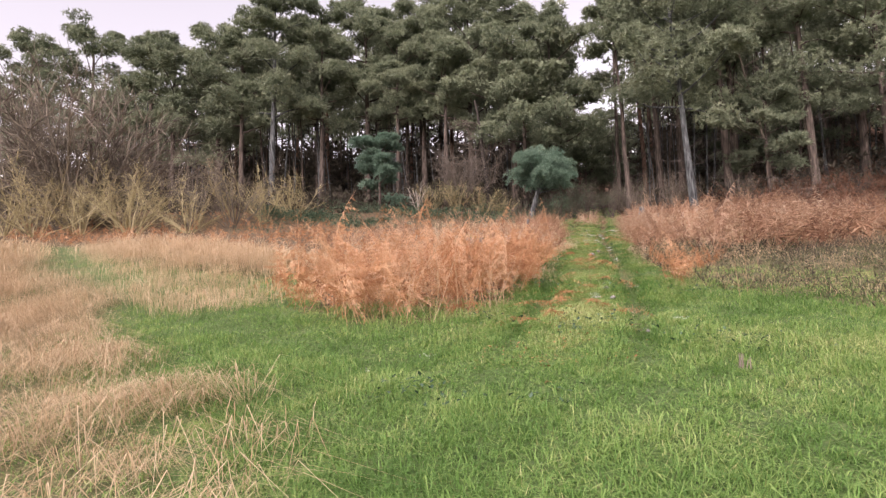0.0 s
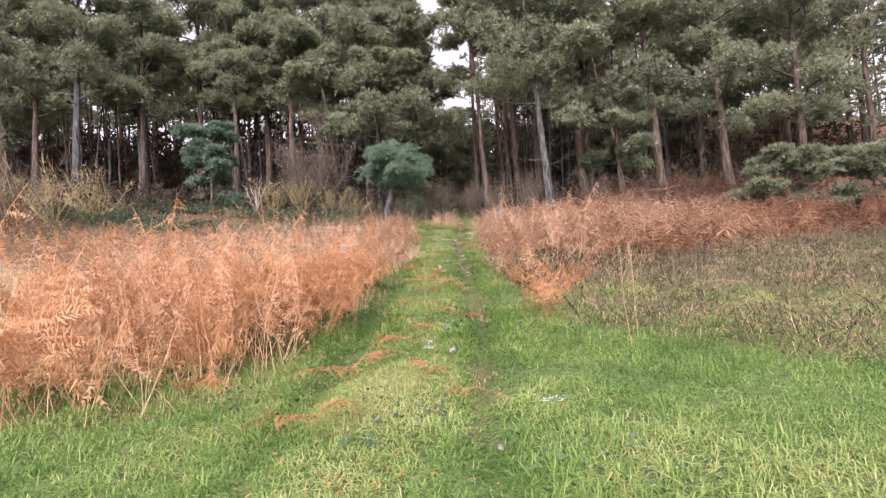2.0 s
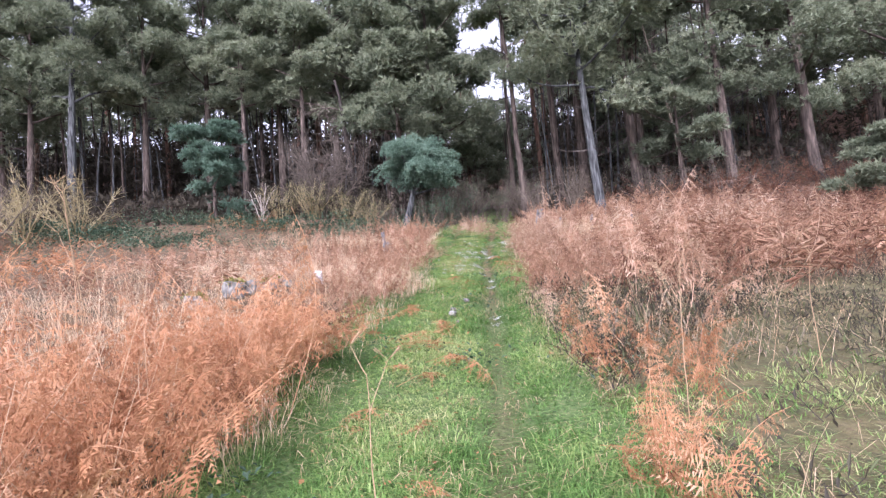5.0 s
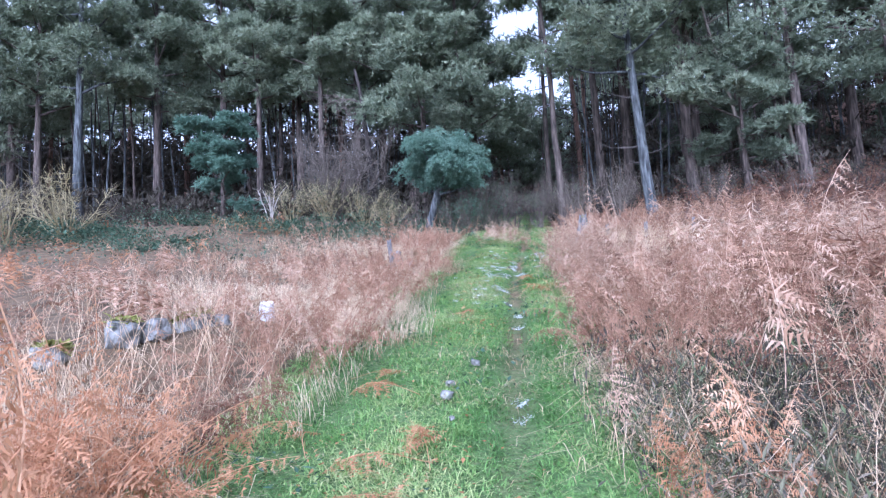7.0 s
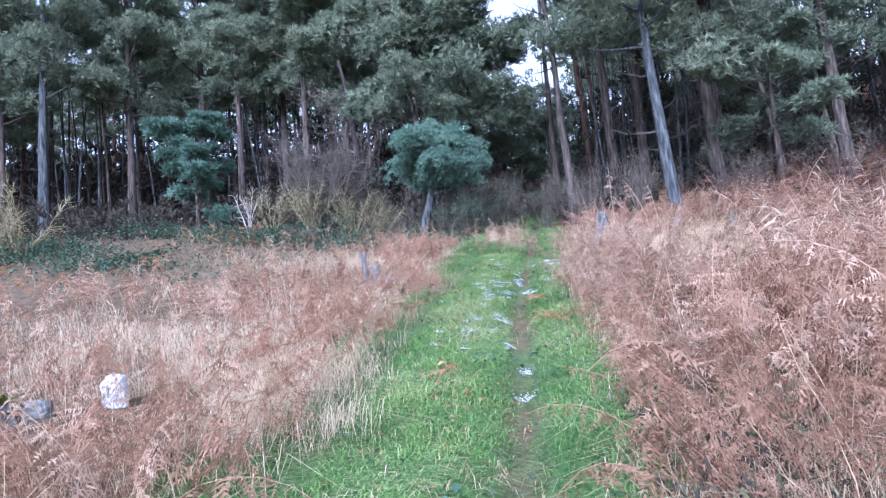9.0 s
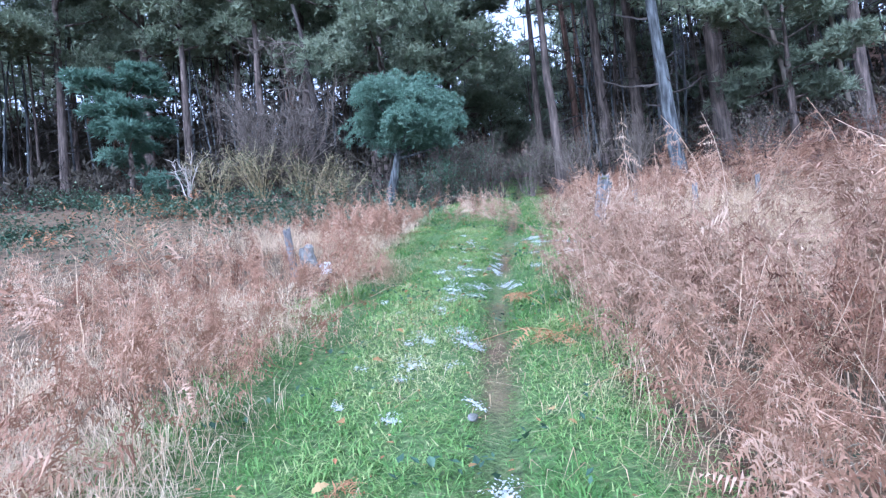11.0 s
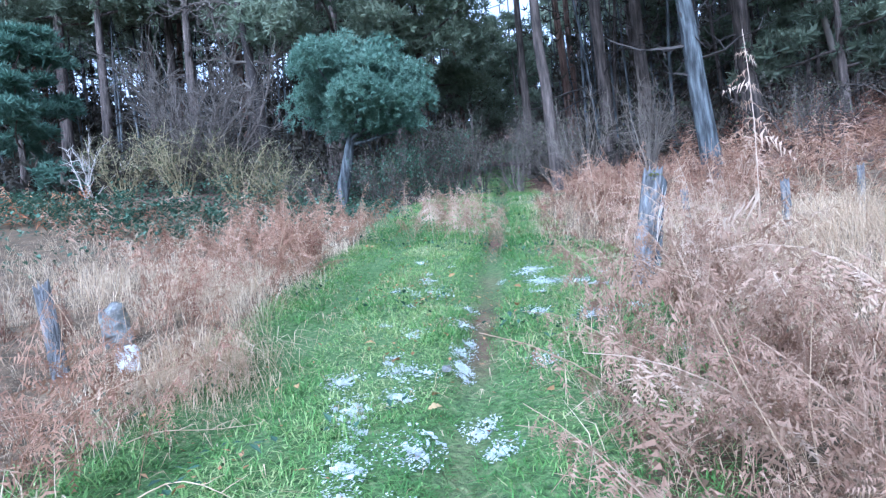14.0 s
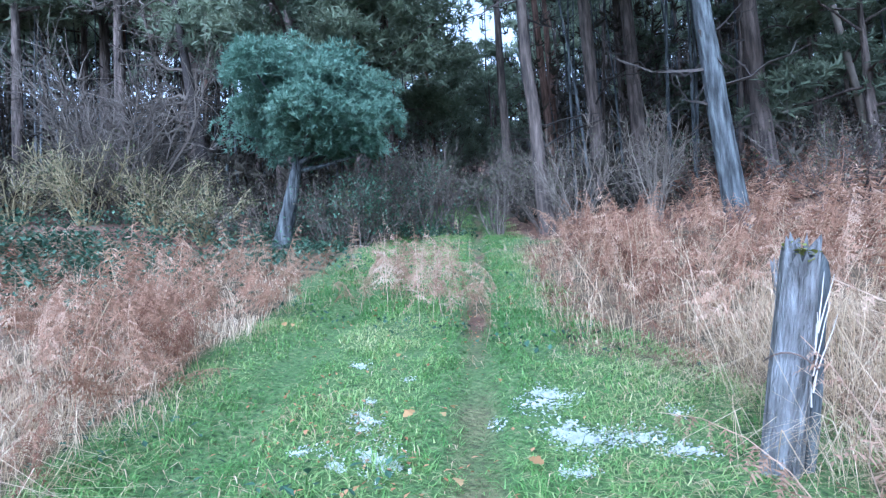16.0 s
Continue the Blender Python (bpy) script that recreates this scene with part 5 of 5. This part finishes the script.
for x, y, r in ((5.58, 20.98, 0.16), (5.95, 21.16, 0.1), (5.99, 20.87, 0.09), (5.29, 20.83, 0.12), (5.26, 21.69, 0.07), (5.59, 21.79, 0.08), (6.07, 22.15, 0.09), (6.8, 22.79, 0.1), (4.66, 18.53, 0.11), (5.12, 18.87, 0.12), (5.6, 20.91, 0.09), (5.96, 21.12, 0.08), (5.26, 20.61, 0.09), (6.16, 22.32, 0.06), (6.33, 23.2, 0.09), (6.83, 22.79, 0.1), (7.22, 22.62, 0.16), (7.49, 22.53, 0.13),
                (5.95, 14.12, 0.07), (5.88, 13.79, 0.06), (6.26, 14.23, 0.09), (4.91, 17.0, 0.08), (4.17, 13.94, 0.07), (2.3, 9.61, 0.09), (3.17, 9.48, 0.06), (2.27, 8.65, 0.07)):
    frost(x, y, r, r * 1.1, int(160 * r))
for i in range(26):
    # thin specks along the crown of the track
    y = rng.uniform(17.5, 25.0)
    frost(float(track(y)) - 0.65 + rng.normal(0, 0.35), y, rng.uniform(0.03, 0.07), rng.uniform(0.03, 0.08), 5)


def weed(x, y, h, heads, label):
    """A dry hogweed: a ribbed stalk with forking rays."""
    root = new("dry_weed")
    tagged(root, label, "weed", "dry weeds")
    root.matrix_basis = pose(x, y, float(land(x, y)) - 0.03)
    line = wander((0, 0, 0), (rng.normal() * 0.08, rng.normal() * 0.08, 1), h, 8, 0.05)
    g = Geo()
    g.add(*tube(line, np.linspace(0.0038, 0.002, 9), 5), 0.4)
    part("stalk", g, STALK, root)
    for q in range(heads):
        b = Geo()
        a = rng.uniform(0, 6.28)
        i = 8 - q * 2
        arm = wander(line[i], (np.cos(a) * 0.6, np.sin(a) * 0.6, 1), 0.16 + 0.1 * q, 4, 0.08)
        b.add(*tube(arm, np.linspace(0.0028, 0.0016, 5), 4), 0.5)
        for k in range(9):
            e = rng.uniform(0, 6.28)
            b.add(*tube(wander(arm[-1], (np.cos(e) * 0.9, np.sin(e) * 0.9, 0.7), 0.09, 3, 0.1), (0.0012, 0.0012, 0.001, 0.0025), 3), 0.4)
        part("seed_head", b, STALK, root)
    return root


weed(0.6, 11.2, 1.75, 3, "tall dry pale hogweed stalk above the bracken")
weed(0.72, 11.1, 1.65, 2, "tall dry pale hogweed stalk above the bracken")
weed(3.9, 7.6, 0.9, 2, "pale dry weed stalk beside the track")
weed(4.15, 7.9, 1.0, 1, "pale dry weed stalk beside the track")
weed(4.4, 10.2, 1.0, 2, "thin dark dry weed stalk")
weed(5.9, 10.8, 0.9, 1, "thin dry weed stalk in the herbs")
weed(2.45, 9.6, 0.7, 2, "dark dry weed standing between the ruts")
weed(4.6, 24.2, 0.9, 1, "two pale dry stalks by the track")
weed(3.6, 17.4, 0.95, 1, "thin dry stalk leaning in the pale grass")
weed(2.9, 16.9, 0.9, 1, "thin dry stalk leaning in the pale grass")


def dead_canes(poly, count, box, name, label, length=(0.7, 1.3)):
    """Bare snapped bracken stalks that lean every way."""
    g = Geo()
    x, y = sample(poly, count, box)
    k = ~inside(x, y, CLEARING) & (np.abs(x - track(y) + 0.4) > 1.5)
    x, y = x[k], y[k]
    for px, py in zip(x, y):
        p = wander((px, py, float(land(px, py))), (rng.normal() * 0.4, rng.normal() * 0.4, 1), rng.uniform(*length), 5, 0.09, -0.02)
        g.add(*tube(p, np.linspace(0.003, 0.0014, 6), 3), rng.uniform(0.1, 1.0))
    return tagged(part(name, g, STALK), label, "stalks", kind="stuff")


dead_canes(BRACKEN_LEFT, 1500, (-3, 4, 7.4, 15), "bracken_stalks", "bare straw-coloured bracken stalks", (0.6, 1.2))
dead_canes(BRACKEN_LEFT, 400, (-1, 6, 15, 28), "low_stalks", "bare straw-coloured bracken stalks in pale grass", (0.4, 0.9))
dead_canes(BRACKEN_RIGHT, 2600, (4, 13, 11, 28), "bank_stalks", "bare straw-coloured bracken stalks on the bank", (0.5, 1.0))
dead_canes(HERBS_RIGHT, 160, (4, 16, 6, 16), "herb_stalks", "pale fallen stalks in withered herbs", (0.2, 0.6))


def fallen_stalk(x, y, turn, length, lift, label="long pale dead stalk lying across the verge"):
    """A snapped stalk that lies on the growth, a little bowed, with stubs of side shoots."""
    root = new("fallen_stalk")
    root.matrix_basis = pose(x, y, float(land(x, y)) + lift, 0, 0, turn)
    q = np.linspace(0, 1, 9)
    px, py = q * length, 0.06 * length * np.sin(3 * q + turn)
    c, s = math.cos(radians(turn)), math.sin(radians(turn))
    rise = land(x + c * px - s * py, y + s * px + c * py) - land(x, y)
    g = Geo()
    line = np.stack([px, py, rise + 0.05 * np.sin(4 * q)], -1)
    g.add(*tube(line, np.linspace(0.0036, 0.0014, 9), 5), 0.8)
    part("stalk", g, STALK, root)
    for k in (3, 5, 6):
        b = Geo()
        b.add(*tube(wander(line[k], (0.8, rng.normal(), 0.4), 0.12, 3, 0.1), np.linspace(0.0025, 0.001, 4), 3), 0.8)
        part("shoot", b, STALK, root)
    return tagged(root, label, "stalk", "fallen stalks")


for x, y, turn, length, lift in ((6.9, 13.1, 160, 1.5, 0.22), (7.0, 13.4, 168, 1.5, 0.25), (6.6, 12.9, 178, 1.2, 0.2), (6.5, 13.6, 125, 1.2, 0.3), (6.7, 13.9, 140, 1.0, 0.25), (5.6, 13.2, 190, 0.7, 0.1), (4.6, 14.4, 15, 0.6, 0.1), (6.2, 15.3, 150, 0.9, 0.3),
                                 (4.3, 21.2, 20, 0.6, 0.06), (4.4, 20.7, -12, 0.6, 0.05), (6.0, 18.9, -35, 0.5, 0.06), (6.6, 9.3, 150, 0.8, 0.2), (5.6, 8.3, 20, 0.6, 0.12)):
    fallen_stalk(x, y, turn, length, lift)


def fallen_frond(x, y, turn, size):
    """A broken frond that lies on the track."""
    k = rng.integers(0, len(FALLEN))
    ob = new("fallen_frond", FALLEN[k])
    ob.matrix_basis = pose(x, y, float(land(x, y)) + 0.06 * size, -72, 0, turn) @ Matrix.Diagonal((size, size, size, 1))
    return tagged(ob, "broken orange bracken frond lying on grass", "bracken", "fallen fronds")


FALLEN = [mesh("fallen_frond", f, BRACKEN) for f in FINE[:4]]
for x, y in ((1.7, 7.6), (1.4, 7.0), (1.5, 8.9), (1.9, 9.9), (1.75, 8.4), (2.0, 8.2), (1.2, 6.6), (2.1, 11.0), (2.9, 14.6), (2.7, 13.2), (3.4, 16.2), (5.6, 17.8), (5.2, 18.9), (5.5, 18.6), (4.1, 16.5), (5.9, 19.6), (3.0, 11.9), (3.4, 12.8)) + tuple((float(track(6.4 + 0.5 * i)) - 0.35 - 0.12 * (i * 7 % 6), 6.4 + 0.5 * i) for i in range(16)):
    fallen_frond(x, y, rng.uniform(0, 360), rng.uniform(0.45, 0.8))

# a tuft of bracken and dead grass between the ruts
def tuft(x, y):
    g = Geo()
    n = 46
    px, py = x + rng.normal(0, 0.28, n), y + rng.normal(0, 0.55, n)
    for k in range(len(FINE)):
        m = np.arange(n) % len(FINE) == k
        scatter(g, FINE[k], np.stack([px[m], py[m], land(px[m], py[m])], -1), turn_z(rng.uniform(0, 6.28, m.sum())) @ turn_x(rng.normal(0.1, 0.4, m.sum())), rng.uniform(0.45, 0.75, m.sum()), rng.uniform(0.3, 0.9, m.sum()))
    return tagged(part("bracken_tuft", g, BRACKEN_PALE), "tuft of dead bracken standing between the ruts", "bracken")


tuft(7.0, 27.3)


def fallen_leaf(x, y, s):
    g = Geo()
    n = 9
    q = np.linspace(0, 1, n)
    w = 0.32 * np.sin(np.pi * q ** 0.8) * (1 + 0.3 * np.sin(q * 18))
    c = np.stack([np.zeros(n), q, 0.25 * np.sin(q * 3) * rng.uniform(0.3, 1)], -1)
    v = np.concatenate([c + np.stack([w, q * 0, 0.15 * w], -1), c - np.stack([w, q * 0, -0.15 * w], -1)])
    t = [(i, i + 1, n + i) for i in range(n - 1)] + [(i + 1, n + i + 1, n + i) for i in range(n - 1)]
    g.add(v * s, t, rng.uniform(0, 1))
    ob = part("fallen_leaf", g, LEAF)
    ob.matrix_basis = pose(x, y, float(land(x, y)) + 0.07, rng.uniform(-25, 25), rng.uniform(-25, 25), rng.uniform(0, 360))
    return tagged(ob, "fallen tan oak leaf on the grass", "leaf", "fallen leaves")


for i in range(46):
    y = rng.uniform(16, 27)
    fallen_leaf(float(track(y)) + rng.uniform(-1.8, 0.6), y, rng.uniform(0.045, 0.085))
for i in range(14):
    y = rng.uniform(2.5, 15)
    fallen_leaf(float(track(y)) + rng.uniform(-1.8, 0.8), y, rng.uniform(0.04, 0.075))


def stump(x, y):
    g = Geo()
    for i in range(9):
        p = wander((rng.normal() * 0.02, rng.normal() * 0.02, 0), (rng.normal() * 0.1, rng.normal() * 0.1, 1), rng.uniform(0.07, 0.14), 3, 0.05)
        g.add(*tube(p, np.linspace(0.006, 0.004, 4), 4), rng.uniform(0.6, 1))
    ob = part("cut_stem", g, TWIG)
    ob.matrix_basis = pose(x, y, float(land(x, y)))
    return tagged(ob, "short bundle of cut grey stems in the grass", "stump")


stump(2.42, 4.75)


def fallen_log(a, b, r, label):
    pts = np.linspace(a, b, 9) + rng.normal(size=(9, 3)) * 0.05
    pts[:, 2] = [float(land(p[0], p[1])) + r * 0.8 + 0.5 * i / 8 for i, p in enumerate(pts)]
    g = Geo()
    g.add(*tube(pts, np.linspace(r, r * 0.6, 9), 9, 0.05))
    return tagged(part("fallen_log", g, BARK_RED, smooth=True), label, "log")


fallen_log((15.4, 31.0, 0), (20.0, 29.0, 0), 0.14, "fallen red-brown pine trunk on the bank")

# single fronds along the track, the nearest of the thickets
for side, parent_name, reach, count in ((-1.75, "bracken_field_side", (9.5, 13.0), 130), (0.75, "bracken_bank", (13.5, 17.5), 70), (0.75, "bracken_top_bank", (17.5, 22.2), 110), (-1.4, "bracken_track_side", (14.0, 27.0), 130)):
    host = bpy.data.objects[parent_name]
    shapes = [mesh("frond", f, host.data.materials[0]) for f in FINE]
    way = -1 if side < 0 else 1
    for i in range(count):
        y = rng.uniform(*reach)
        x = float(track(y)) + side - (0.5 if y > 23 else 0) + way * rng.uniform(0, 1.1)
        s = rng.uniform(0.6, 0.95) if y < 13 or 17.5 < y and way > 0 else rng.uniform(0.5, 0.85)
        ob = new("frond", shapes[i % len(shapes)])
        ob.parent = host
        ob.matrix_basis = pose(x, y, float(land(x, y)) - 0.02, rng.normal(-8, 20), rng.normal(0, 16), 90 * way + rng.normal(0, 75)) @ Matrix.Diagonal((s, s, s, 1))

host = bpy.data.objects["bracken_top_bank"]
reaching = [mesh("frond", (f[0], f[1], np.clip(f[2] + 0.3, 0, 1)), BRACKEN_PALE) for f in FINE]
for x, y, rx, rz, s in ((7.0, 20.0, -38, 95, 0.95), (7.15, 20.35, -42, 75, 0.9), (6.85, 19.3, -38, 110, 0.9), (7.3, 20.9, -20, 150, 1.0), (7.8, 20.3, -12, 60, 1.1), (7.3, 19.5, -14, 120, 1.0), (6.65, 18.6, -30, 80, 0.85), (6.4, 17.6, -25, 100, 0.8), (7.1, 18.4, -10, 60, 1.0), (7.9, 19.4, -10, 110, 1.05)):
    ob = new("frond", reaching[int(10 * y) % len(reaching)])
    ob.parent = host
    ob.matrix_basis = pose(x, y, float(land(x, y)) - 0.02, rx, 0, rz) @ Matrix.Diagonal((1.15 * s, s, s, 1))


def litter():
    """Broken brown fern, straw and dark weed leaves that lie in the track grass."""
    brown, dark = Geo(), Geo()
    y = rng.uniform(5, 32, 9000)
    d = rng.normal(-0.65, 0.5, 9000)
    x = track(y) + d
    k = (d > -1.7) & (d < 0.8) & (rng.uniform(size=9000) < 0.08 + 0.6 * (patchy(x, y, 2.4, 3.7) > 0.62))
    x, y = x[k], y[k]
    n = len(x)
    at = np.stack([x, y, land(x, y) + rng.uniform(0.02, 0.07, n)], -1)
    scatter(brown, LEAF_SHAPE, at, turn_z(rng.uniform(0, 6.28, n)) @ turn_x(rng.uniform(-0.6, 0.6, n)), rng.uniform(0.15, 0.45, n), rng.uniform(0.1, 0.7, n))
    tagged(part("track_litter", brown, BRACKEN), "bits of dead brown fern and straw in the grass", "litter", kind="stuff")
    y = rng.uniform(4, 32, 14000)
    x = track(y) + rng.uniform(-2.2, 1.6, 14000)
    k = patchy(x, y, 3.1, 6.1) > 0.79
    x, y = x[k], y[k]
    n = len(x)
    at = np.stack([x, y, land(x, y) + rng.uniform(0.03, 0.13, n)], -1)
    scatter(dark, LEAF_SHAPE, at, turn_z(rng.uniform(0, 6.28, n)) @ turn_x(rng.uniform(-0.8, 0.8, n)), rng.uniform(0.3, 0.7, n), rng.uniform(0, 0.8, n))
    tagged(part("track_weeds", dark, BRAMBLE), "small dark green weed leaves among the grass", "weeds", kind="stuff")


litter()
